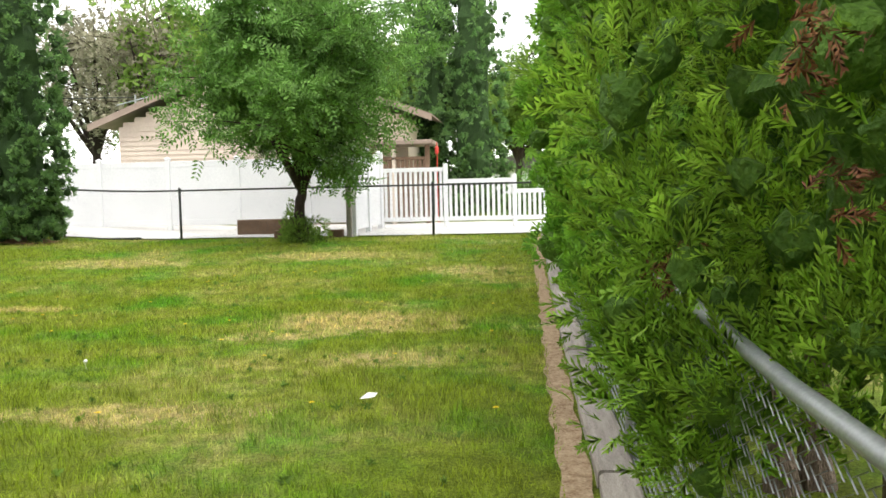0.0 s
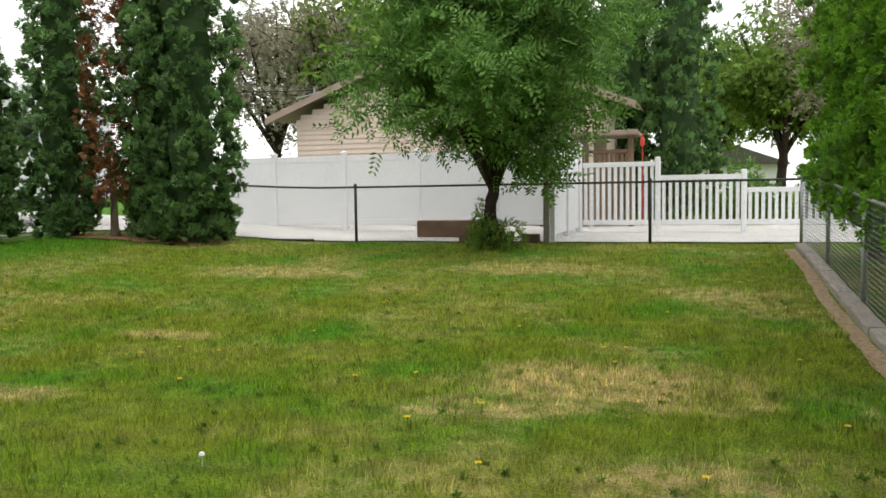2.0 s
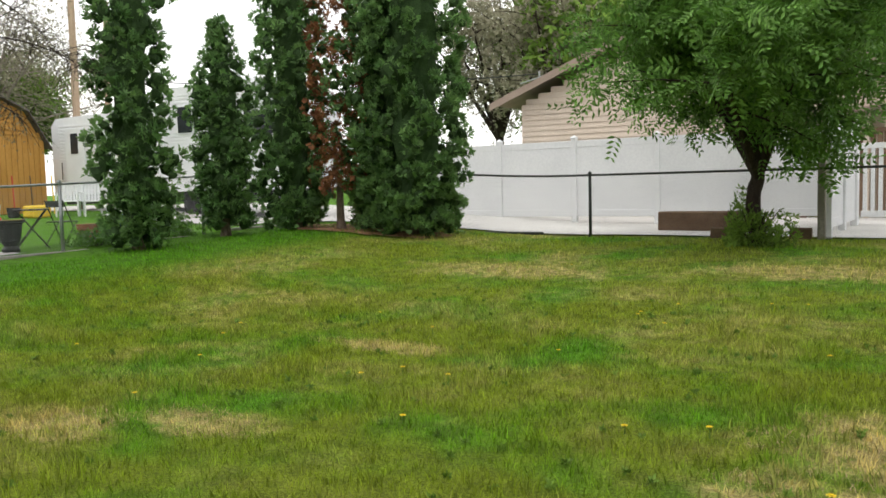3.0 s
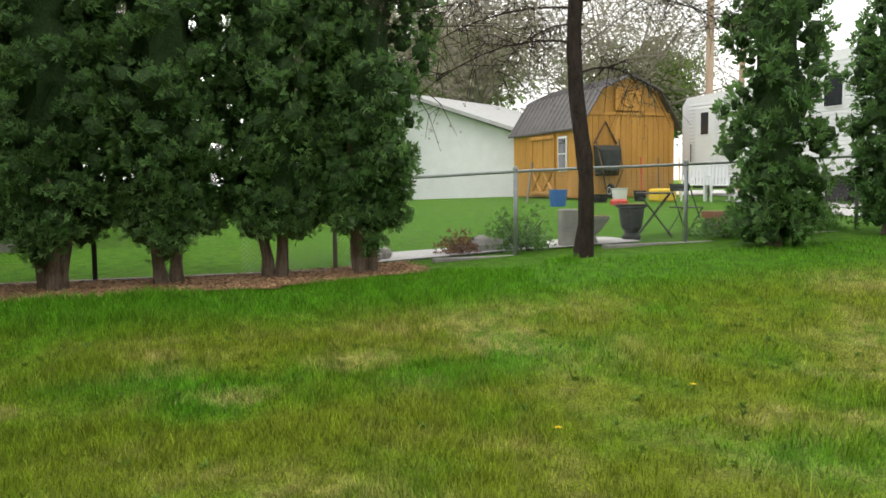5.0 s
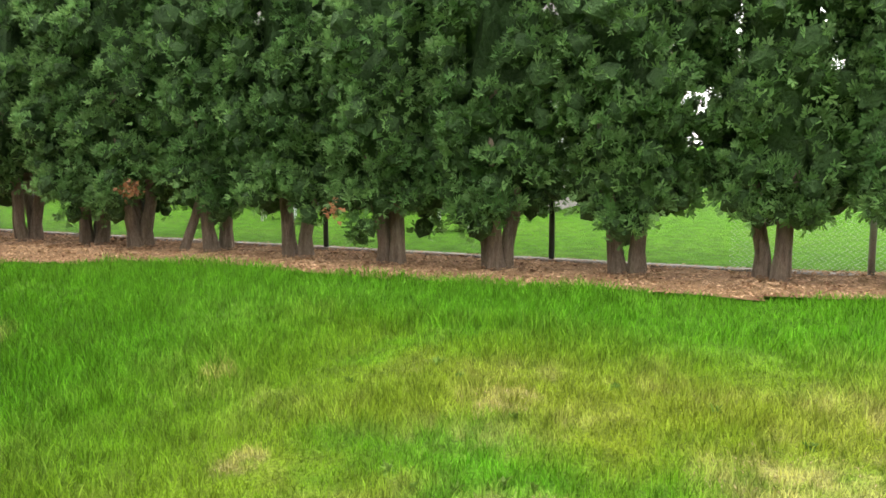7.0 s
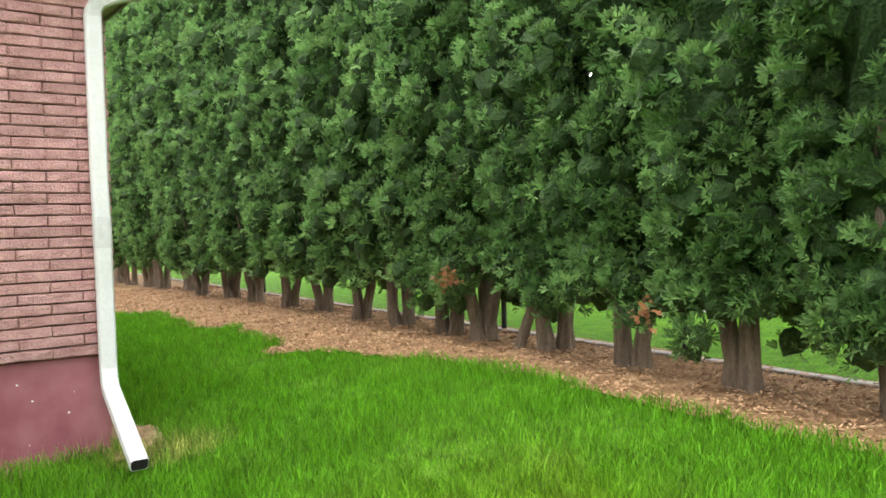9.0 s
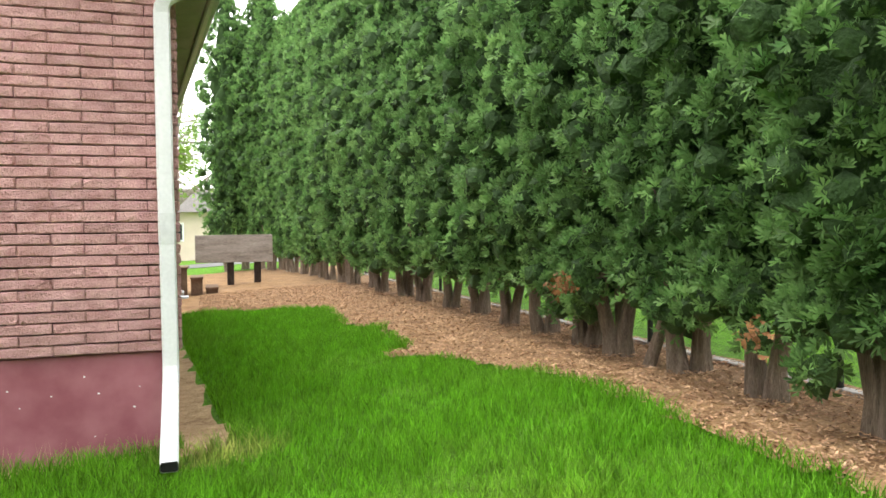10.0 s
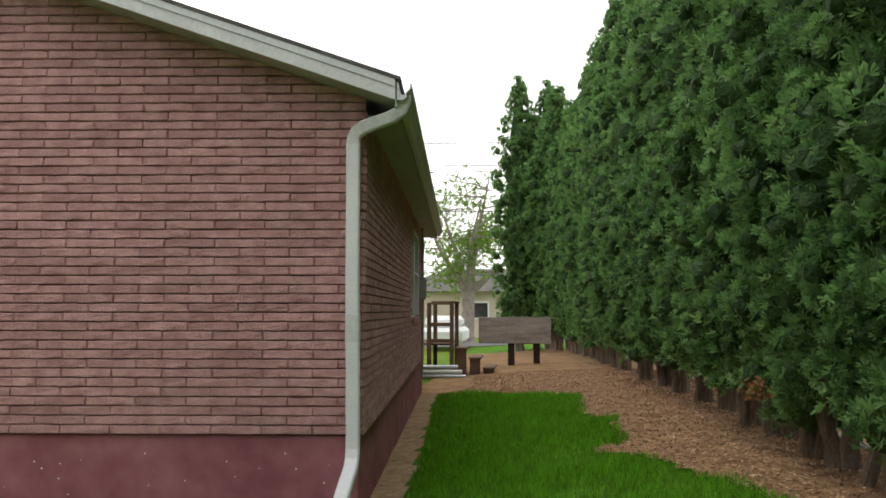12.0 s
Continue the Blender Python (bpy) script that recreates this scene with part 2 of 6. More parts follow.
BLUEP = mat("blue_plastic", (0.03, 0.13, 0.42), (0.05, 0.18, 0.52), 3, 0.45, 0)
REDP = mat("red_plastic", (0.5, 0.04, 0.03), (0.6, 0.07, 0.05), 3, 0.45, 0)
YELP = mat("yellow_plastic", (0.7, 0.45, 0.03), (0.8, 0.55, 0.05), 3, 0.45, 0)
DRYSTEM = mat("dry_grass_stem", (0.42, 0.30, 0.16), (0.58, 0.45, 0.27), 8, 0.8, 0, 40, island=0.25, through_light=0.2)
DANDY = mat("dandelion_yellow", (0.72, 0.5, 0.01), (0.85, 0.65, 0.03), 30, 0.7, 0)
PAPER = mat("white_paper", (0.75, 0.75, 0.74), (0.82, 0.82, 0.82), 8, 0.8, 0.2)
POLE = mat("pole_wood", (0.30, 0.22, 0.15), (0.48, 0.37, 0.26), 3, 0.9, 0.4, 30, stretch=(6, 6, 0.5))


# ---- building blocks ----
class Shape:
    """Collects vertices and faces for one mesh."""

    def __init__(self):
        self.v, self.f = [], []

    def add(self, verts, faces):
        k = len(self.v)
        self.v += [tuple(p) for p in verts]
        self.f += [tuple(i + k for i in q) for q in faces]
        return self

    def box(self, x0, y0, z0, x1, y1, z1, c=0.0, m=None):
        """A box with chamfered edges of width c."""
        lo, hi = Vector((x0, y0, z0)), Vector((x1, y1, z1))
        c = min(c, (x1 - x0) / 3, (y1 - y0) / 3, (z1 - z0) / 3)
        if c <= 0:
            pts = [Vector((x, y, z)) for x in (x0, x1) for y in (y0, y1) for z in (z0, z1)]
            fs = [(0, 1, 3, 2), (4, 6, 7, 5), (0, 4, 5, 1), (2, 3, 7, 6), (0, 2, 6, 4), (1, 5, 7, 3)]
        else:
            pts, at = [], {}
            for i in range(8):
                s = ((i >> 2) & 1, (i >> 1) & 1, i & 1)
                for a in range(3):
                    p = Vector([hi[k] if s[k] else lo[k] for k in range(3)])
                    for k in range(3):
                        if k != a:
                            p[k] += -c if s[k] else c
                    at[i, a] = len(pts)
                    pts.append(p)
            fs = []
            for a in range(3):
                b, d = (a + 1) % 3, (a + 2) % 3
                bit = lambda k: 4 >> k
                for s in (0, 1):
                    q = [s * bit(a) + u * bit(b) + w * bit(d) for u, w in ((0, 0), (1, 0), (1, 1), (0, 1))]
                    f = [at[i, a] for i in q]
                    fs.append(tuple(f if s else f[::-1]))
                for u in (0, 1):
                    for w in (0, 1):
                        i = u * bit(b) + w * bit(d)
                        j = i + bit(a)
                        f = [at[i, b], at[j, b], at[j, d], at[i, d]]
                        fs.append(tuple(f if u == w else f[::-1]))
            for i in range(8):
                f = [at[i, 0], at[i, 1], at[i, 2]]
                fs.append(tuple(f if bin(i).count("1") % 2 else f[::-1]))
        if m is not None:
            pts = [m @ p for p in pts]
        return self.add(pts, fs)

    def tube(self, points, radii, n=8, caps=True):
        """A round bar through points."""
        pts = [Vector(p) for p in points]
        if not isinstance(radii, (list, tuple)):
            radii = [radii] * len(pts)
        rings, prev = [], None
        for i, p in enumerate(pts):
            d = (pts[min(i + 1, len(pts) - 1)] - pts[max(i - 1, 0)]).normalized()
            ref = prev if prev is not None else (Vector((1, 0, 0)) if abs(d.x) < 0.9 else Vector((0, 1, 0)))
            u = (ref - d * ref.dot(d)).normalized()
            prev = u
            w = d.cross(u)
            rings.append([p + radii[i] * (math.cos(t) * u + math.sin(t) * w) for t in [2 * math.pi * k / n for k in range(n)]])
        fs = [(r * n + k, r * n + (k + 1) % n, (r + 1) * n + (k + 1) % n, (r + 1) * n + k) for r in range(len(pts) - 1) for k in range(n)]
        if caps:
            fs += [tuple(range(n))[::-1], tuple((len(pts) - 1) * n + k for k in range(n))]
        return self.add([q for r in rings for q in r], fs)

    def lathe(self, profile, n=14, at=(0, 0, 0)):
        o = Vector(at)
        v = [o + Vector((r * math.cos(2 * math.pi * k / n), r * math.sin(2 * math.pi * k / n), z)) for r, z in profile for k in range(n)]
        fs = [(i * n + k, i * n + (k + 1) % n, (i + 1) * n + (k + 1) % n, (i + 1) * n + k) for i in range(len(profile) - 1) for k in range(n)]
        fs += [tuple(range(n))[::-1], tuple((len(profile) - 1) * n + k for k in range(n))]
        return self.add(v, fs)

    def mesh(self, name, material, smooth=False):
        me = bpy.data.meshes.new(name)
        me.from_pydata(self.v, [], self.f)
        me.materials.append(material)
        if smooth:
            me.shade_smooth()
        return me


def part(name, shape, material, parent=None, label="", smooth=False, m=None):
    ob = new(name, shape if isinstance(shape, bpy.types.Mesh) else shape.mesh(name, material, smooth))
    if parent is not None:
        ob.parent = parent
    if m is not None:
        ob.matrix_basis = m
    if label:
        ob["label"] = label
    return ob


def thing(name, label, category, m=None, group="", kind=""):
    ob = new(name)
    if m is not None:
        ob.matrix_basis = m
    return tagged(ob, label, category, group, kind)


def solid(name, shape, material, label, category, m=None, group="", kind="", smooth=False):
    return tagged(part(name, shape, material, None, "", smooth, m), label, category, group, kind)


def arrays_mesh(name, verts, tris, material):
    """A mesh from numpy arrays of triangles."""
    me = bpy.data.meshes.new(name)
    me.vertices.add(len(verts))
    me.vertices.foreach_set("co", np.asarray(verts, np.float32).ravel())
    me.loops.add(len(tris) * 3)
    me.loops.foreach_set("vertex_index", np.asarray(tris, np.int32).ravel())
    me.polygons.add(len(tris))
    me.polygons.foreach_set("loop_start", np.arange(0, len(tris) * 3, 3, dtype=np.int32))
    me.update(calc_edges=True)
    me.materials.append(material)
    return me


# ---- ground ----
def steps(a, b, fine, far):
    inner = list(np.arange(a, b + 1e-6, fine))
    out, d = [], fine
    while d < far:
        d *= 1.6
        out.append(d)
    return [a - q for q in out[::-1]] + inner + [b + q for q in out]


gx, gy = steps(-32.0, 6.0, 0.5, 500), steps(-30.0, 32.0, 0.5, 500)
g = Shape()
g.add([(x, y, land(x, y) + 0.015 * noise.noise(Vector((x * 0.7, y * 0.7, 0)))) for y in gy for x in gx],
      [(j * len(gx) + i, j * len(gx) + i + 1, (j + 1) * len(gx) + i + 1, (j + 1) * len(gx) + i) for j in range(len(gy) - 1) for i in range(len(gx) - 1)])
solid("ground", g, SOIL, "patchy green lawn with straw-coloured dry spots", "ground", kind="structure", smooth=True)


def sheet(name, inside, x0, y0, x1, y1, lift, material, label, category, d=0.15, kind="structure", edge=0.0):
    """A thin bed that follows the land where inside(x, y) holds."""
    s, at = Shape(), {}

    def vert(i, j):
        if (i, j) not in at:
            x, y = x0 + i * d, y0 + j * d
            at[i, j] = len(s.v)
            w = noise.noise(Vector((x * 2.1, y * 2.1, 3)))
            s.v.append((x + edge * w, y + edge * noise.noise(Vector((x * 2, y * 2, 9))), land(x, y) + lift + 0.012 * noise.noise(Vector((x * 3, y * 3, 5))) + 0.015 * noise.noise(Vector((x * 0.7, y * 0.7, 0)))))
        return at[i, j]

    for i in range(int((x1 - x0) / d)):
        for j in range(int((y1 - y0) / d)):
            if inside(x0 + (i + 0.5) * d, y0 + (j + 0.5) * d):
                s.f.append((vert(i, j), vert(i + 1, j), vert(i + 1, j + 1), vert(i, j + 1)))
    return solid(name, s, material, label, category, kind=kind, smooth=True)


def bed_edge(y):
    """How far east the mulch under the tree row reaches."""
    e = -14.05 + 0.10 * noise.noise(Vector((0, y * 0.9, 7))) + 0.06 * noise.noise(Vector((0, y * 3.1, 2)))
    e += 0.75 * ease(0.9, -1.6, y) + 0.35 * ease(-1.1, -1.5, y) * ease(-2.0, -1.6, y)
    e += 3.4 * ease(-7.0, -9.5, y) + (0.0 if y > -4 else 0.25)
    return e - 0.4 * ease(4.5, 8.5, y)


def in_bed(x, y):
    return -15.75 < x < bed_edge(y) and -24 < y < 8.3


sheet("mulch_bed", in_bed, -15.8, -24, -9.9, 8.5, 0.030, MULCH, "reddish-brown bark mulch bed under the tree row", "mulch bed", edge=0.1)
sheet("bed_corner", lambda x, y: (x + 12.9) ** 2 / 4.4 + (y - 17.4) ** 2 / 0.7 < 1 + 0.3 * noise.noise(Vector((x * 2, y * 2, 0))), -15.6, 16.0, -10.4, 18.6, 0.030, MULCH, "bare earth and needles below the corner trees", "mulch bed", edge=0.1)
sheet("gravel_strip", lambda x, y: -0.37 + 0.06 * noise.noise(Vector((0, y * 2, 1))) < x < -0.17 and -2 < y < 17.6, -0.6, -2, -0.1, 17.8, 0.010, GRAVEL, "narrow strip of wood chips and gravel beside the timbers", "gravel", d=0.08, edge=0.05)
sheet("alley_pavement", lambda x, y: True, -34, 18.95, 4.0, 26.4, 0.03, CONCRETE, "pale concrete alley behind the chain-link fence", "pavement", d=0.6)
sheet("street", lambda x, y: True, -60, -36, 30, -31.0, 0.03, ASPHALT, "grey asphalt street beyond the front yard", "road", d=1.0)
sheet("patio", lambda x, y: True, -17.2, 7.8, -15.9, 12.2, 0.03, CONCRETE, "pale concrete walk behind the side fence", "pavement", d=0.3)
sheet("drive", lambda x, y: True, -22, 17.6, -16.2, 18.9, 0.03, CONCRETE, "pale concrete parking pad under the travel trailer", "pavement", d=0.4)

def beside_house(x, y):
    u, v = (x + 11.03) * 0.9965 + (y - 0.965) * 0.0837, -(x + 11.03) * 0.0837 + (y - 0.965) * 0.9965
    return -0.27 + 0.05 * noise.noise(Vector((0, v * 1.7, 3))) < u < 0.1 and -11 < v < 0.3


sheet("dirt_strip", beside_house, -11.8, -10.5, -9.8, 1.6, 0.02, DIRT, "bare tan dirt and dry straw along the foundation", "dirt strip", d=0.08, edge=0.06)

# ---- the brick house ----
HM = pose(-11.03, 0.965, 0, 0, 0, 4.8)  # local x east along the back wall, local -y along the side wall
HW, HD, BASE, EAVE, PITCH = 7.9, 10.3, 0.465, 2.93, 0.345
BL, BH = 0.381, 0.07


def roof_under(x):
    """Height of the rake's underside over the back wall."""
    return 2.93 + PITCH * (min(x, HW - x) + 0.21)


house = thing("brick_house", "single-storey house of pinkish rock-faced brick on a maroon foundation", "house", HM)
s = Shape()
s.box(0.035, -HD, -0.6, HW - 0.035, -0.035, BASE - 0.003, 0.01)
part("foundation", s, RENDERED, house, "maroon painted concrete foundation, scuffed white")
s = Shape()
WIN = (6.2, 7.6, 1.33, 2.62)  # along the side, from the corner; heights
s.box(0.045, -HD + 0.02, BASE, 0.2, -WIN[1], EAVE - 0.02)
s.box(0.045, -WIN[0], BASE, 0.2, -0.045, EAVE - 0.02)
s.box(0.045, -WIN[1], BASE, 0.2, -WIN[0], WIN[2])
s.box(0.045, -WIN[1], WIN[3], 0.2, -WIN[0], EAVE - 0.02)
s.box(HW - 0.2, -HD + 0.02, BASE, HW - 0.045, -0.045, EAVE - 0.02)
s.box(0.2, -HD + 0.02, BASE, HW - 0.2, -HD + 0.2, EAVE - 0.02)
part("wall", s, MORTAR, house)
s = Shape()
pk = roof_under(HW / 2) - 0.03
gv = [(0.2, BASE), (HW - 0.2, BASE), (HW - 0.2, EAVE + 0.06), (HW / 2, pk), (0.2, EAVE + 0.06)]
s.add([(x, -0.047, z) for x, z in gv] + [(x, -0.2, z) for x, z in gv], [(4, 3, 2, 1, 0), (5, 6, 7, 8, 9)] + [(i, (i + 1) % 5, 5 + (i + 1) % 5, 5 + i) for i in range(5)])
part("gable_wall", s, MORTAR, house)


def plank_slope(y0, y1, lift, thick, x0=-0.25, over=0.0):
    """A slab on both roof slopes, as one mesh."""
    s = Shape()
    for sx in (1, -1):
        e = [(x0 - over, 2.916 + lift - PITCH * over), (HW / 2, 2.916 + lift + PITCH * (HW / 2 + 0.25))]
        pts = []
        for y in (y0, y1):
            for (x, z) in e:
                xx = x if sx > 0 else HW - x
                pts += [(xx, y, z), (xx, y, z + thick)]
        s.add(pts, [(0, 2, 3, 1), (4, 5, 7, 6), (0, 1, 5, 4), (2, 6, 7, 3), (1, 3, 7, 5), (0, 4, 6, 2)])
    return s


part("roof", plank_slope(-HD - 0.4, 0.37, 0.150, 0.028, over=0.04), SHINGLE, house, "dark grey shingle roof")
part("roof_deck", plank_slope(-HD - 0.38, 0.318, 0.108, 0.04), SOFFIT, house)
# rake board with its small drip edge
s = Shape()
for sx in (1, -1):
    for y0, y1, lo, hi in ((0.32, 0.352, 0.0, 0.148), (0.353, 0.363, 0.095, 0.149)):
        e = [(-0.25, 2.916), (HW / 2, 2.916 + PITCH * (HW / 2 + 0.25))]
        pts = []
        for y in (y0, y1):
            for x, z in e:
                xx = x if sx > 0 else HW - x
                pts += [(xx, y, z + lo), (xx, y, z + hi)]
        s.add(pts, [(0, 2, 3, 1), (4, 5, 7, 6), (0, 1, 5, 4), (2, 6, 7, 3), (1, 3, 7, 5), (0, 4, 6, 2)])
part("rake_board", s, ALUM, house, "white aluminium rake board")
s = Shape()
for k in range(26):
    s.box(-0.24, -HD - 0.3 + k * 0.405, 2.885, 0.03, -HD - 0.3 + k * 0.405 + 0.40, 2.90)
s.box(-0.262, -HD - 0.35, 2.865, -0.244, 0.318, 3.05, 0.003)
part("rake_soffit", plank_slope(0.0, 0.318, 0.012, 0.012, x0=-0.25), SOFFIT, house)
part("soffit", s, SOFFIT, house, "grey boarded soffit")
# gutter: a folded trough
s = Shape()
prof = [(x + 0.168, z - 0.035) for x, z in [(-0.432, 3.075), (-0.432, 2.95), (-0.475, 2.945), (-0.50, 2.965), (-0.505, 3.0), (-0.535, 3.03), (-0.54, 3.06), (-0.525, 3.065), (-0.522, 3.03), (-0.49, 2.99), (-0.47, 2.958), (-0.440, 2.96), (-0.44, 3.075)]]
n = len(prof)
s.add([(x, y, z) for y in (-HD - 0.35, 0.36) for x, z in prof], [(i, (i + 1) % n, n + (i + 1) % n, n + i) for i in range(n)] + [tuple(range(n)), tuple(range(2 * n - 1, n - 1, -1))])
part("gutter", s, ALUM, house, "white aluminium gutter")
# downspout of rectangular section
def duct(points, w, d):
    s = Shape()
    rings = []
    for i, (p, ang) in enumerate(points):
        p = Vector(p)
        a = Vector((math.cos(ang[1]), 0, math.sin(ang[1]))) if len(ang) > 1 else Vector((1, 0, 0))
        b = Vector((0, math.cos(ang[0]), math.sin(ang[0])))
        c = 0.012
        for u, v in ((-w + c, -d), (w - c, -d), (w, -d + c), (w, d - c), (w - c, d), (-w + c, d), (-w, d - c), (-w, -d + c)):
            rings.append(p + u * a + v * b)
    k = len(points)
    s.add(rings, [(r * 8 + i, r * 8 + (i + 1) % 8, (r + 1) * 8 + (i + 1) % 8, (r + 1) * 8 + i) for r in range(k - 1) for i in range(8)] + [tuple(range(8))[::-1]])
    return s


spout = part("downspout", duct([((-0.315, 0.28, 2.96), (0, 0)), ((-0.31, 0.27, 2.91), (0, 0.1)), ((-0.285, 0.25, 2.855), (0, 0.5)), ((-0.21, 0.21, 2.815), (0, 0.95)), ((0.0, 0.12, 2.765), (0, 1.1)), ((0.06, 0.09, 2.73), (0, 0.75)), ((0.083, 0.075, 2.68), (0, 0.2)), ((0.085, 0.07, 2.63), (0, 0))], 0.05, 0.036), ALUM, house, "white downspout elbow, slightly tarnished")
part("downspout_pipe", duct([((0.085, 0.07, 2.66), (0, 0)), ((0.083, 0.07, 1.6), (0, 0)), ((0.078, 0.075, 1.28), (0, 0)), ((0.074, 0.07, 0.9), (0, 0)), ((0.07, 0.07, 0.38), (0, 0)), ((0.072, 0.09, 0.30), (0.45, 0)), ((0.076, 0.14, 0.245), (0.95, 0)), ((0.12, 0.86, -0.075), (1.15, 0))], 0.051, 0.037), WHITE, house, "white dented downspout with an open kicked-out end")
part("downspout_collar", duct([((0.0785, 0.073, 1.36), (0, 0)), ((0.0765, 0.073, 1.16), (0, 0))], 0.0535, 0.0395), ALUM, house)
# Added black plug that stands for the dark hollow of the open end.
part("downspout_mouth_shade", duct([((0.12, 0.862, -0.0759), (1.15, 0)), ((0.119, 0.845, -0.0684), (1.15, 0))], 0.046, 0.032), RUBBER, house)
# side window
win = part("window", Shape().box(0.02, -WIN[1], WIN[2] - 0.05, 0.09, -WIN[0], WIN[2], 0.005), WHITE, house, "white framed side window")
s = Shape()
for y0, y1, z0, z1 in ((-WIN[1], -WIN[0], WIN[3] - 0.07, WIN[3]), (-WIN[1], -WIN[1] + 0.07, WIN[2], WIN[3] - 0.07), (-WIN[0] - 0.07, -WIN[0], WIN[2], WIN[3] - 0.07), (-WIN[1] + 0.07, -WIN[0] - 0.07, 1.95, 2.0)):
    s.box(-0.035, y0, z0, 0.08, y1, z1, 0.006)
part("window_frame", s, WHITE, win)
part("pane", Shape().box(0.05, -WIN[1] + 0.07, WIN[2], 0.056, -WIN[0] - 0.07, WIN[3] - 0.07), GLASSY, win)
part("window_sill", Shape().box(-0.05, -WIN[1] - 0.05, WIN[2] - 0.13, 0.05, -WIN[0] + 0.05, WIN[2] - 0.052, 0.01), BRICK, win)
# meter box and conduit near the far end of the side wall
s = Shape().box(-0.12, -8.75, 1.6, 0.02, -8.5, 2.0, 0.02).tube([(-0.05, -8.62, 2.0), (-0.05, -8.62, 2.88)], 0.02).tube([(-0.05, -8.62, 1.6), (-0.05, -8.62, 0.2)], 0.02)
part("meter_box", s, GALV, house, "grey electricity meter box with conduit")
# the front wing behind
s = Shape().box(1.3, -17.5, -0.4, 6.0, -HD - 0.42, 2.75, 0.01)
part("front_wing", s, BRICK, house)
s = Shape()
s.add([(0.9, -HD - 0.45, 2.6), (0.9, -17.9, 2.6), (3.6, -17.9, 3.6), (3.6, -HD - 0.45, 3.6), (6.4, -17.9, 2.6), (6.4, -HD - 0.45, 2.6)], [(0, 1, 2, 3), (3, 2, 4, 5), (0, 3, 5), (1, 4, 2), (0, 5, 4, 1)])
part("front_wing_roof", s, SHINGLE, house)


def rough_brick(length, seed):
    """A rock-faced brick: worn flat ends, a broken face; local x along the wall, y outwards."""
    r = random.Random(seed)
    s = Shape()
    us, ws = (0, 0.02, 0.25, 0.5, 0.75, 0.98, 1), (-0.5, -0.40, 0.02, 0.41, 0.5)
    nx, nz = len(us), len(ws)
    h = BH - 0.0085
    for j in range(nz):
        for i in range(nx):
            edge = i in (0, nx - 1) or j in (0, nz - 1)
            out = -0.002 if edge else 0.005 + 0.006 * r.random()
            s.v.append((us[i] * length + (r.uniform(-0.002, 0.002) if i in (0, 1, nx - 2, nx - 1) else r.uniform(-0.03, 0.03)), out, ws[j] * h + r.uniform(-0.003, 0.003)))
    for j in range(nz - 1):
        for i in range(nx - 1):
            a = j * nx + i
            s.f.append((a + 1, a, a + nx, a + nx + 1))
    k = len(s.v)
    s.v += [(0, -0.05, -h / 2), (length, -0.05, -h / 2), (length, -0.05, h / 2), (0, -0.05, h / 2)]
    top = nx * (nz - 1)
    s.f += [(k, *range(nx), k + 1)[::1], (k + 2, *range(top + nx - 1, top - 1, -1), k + 3), (k + 3, top, *range(top - nx, -1, -nx), k), (k + 1, *range(nx - 1, nx * nz, nx), k + 2)]
    return s


# ---- plants ----
def spray_kit(seed, count, lobes=4, spread=0.95, bend=0.4, wide=0.15, blunt=0.6):
    """Unit sprays of flat scale-leaf fans, each rooted at the origin and pointing along +z: vertices and triangles."""
    r = np.random.RandomState(seed)
    kit = []
    for _ in range(count):
        v, f = [np.zeros(3)], []
        for i in range(lobes):
            a = (i / (lobes - 1) - 0.5) * 2 * spread + r.uniform(-0.12, 0.12)
            ln = (1.0 - 0.3 * abs(a)) * r.uniform(0.78, 1.1)
            w = wide * r.uniform(0.8, 1.25)
            out = r.uniform(-bend, bend)
            d = np.array([math.sin(a), out * 0.6, math.cos(a)])
            d /= np.linalg.norm(d)
            side = np.array([math.cos(a), 0.35 * r.uniform(-1, 1), -math.sin(a)])
            k = len(v)
            v += [d * blunt * ln + side * w, d * ln + np.array([0, -0.16 * ln, -0.05]), d * (blunt - 0.06) * ln - side * w]
            f += [(0, k, k + 1), (0, k + 1, k + 2)]
        kit.append((np.array(v), np.array(f)))
    return kit


KIT = spray_kit(4, 12, lobes=5, spread=1.2, bend=0.5, wide=0.14, blunt=0.72)
FINE = spray_kit(5, 14, lobes=6, spread=1.3, bend=0.55, wide=0.115, blunt=0.74)
BLADES = spray_kit(7, 8, lobes=3, spread=0.9)


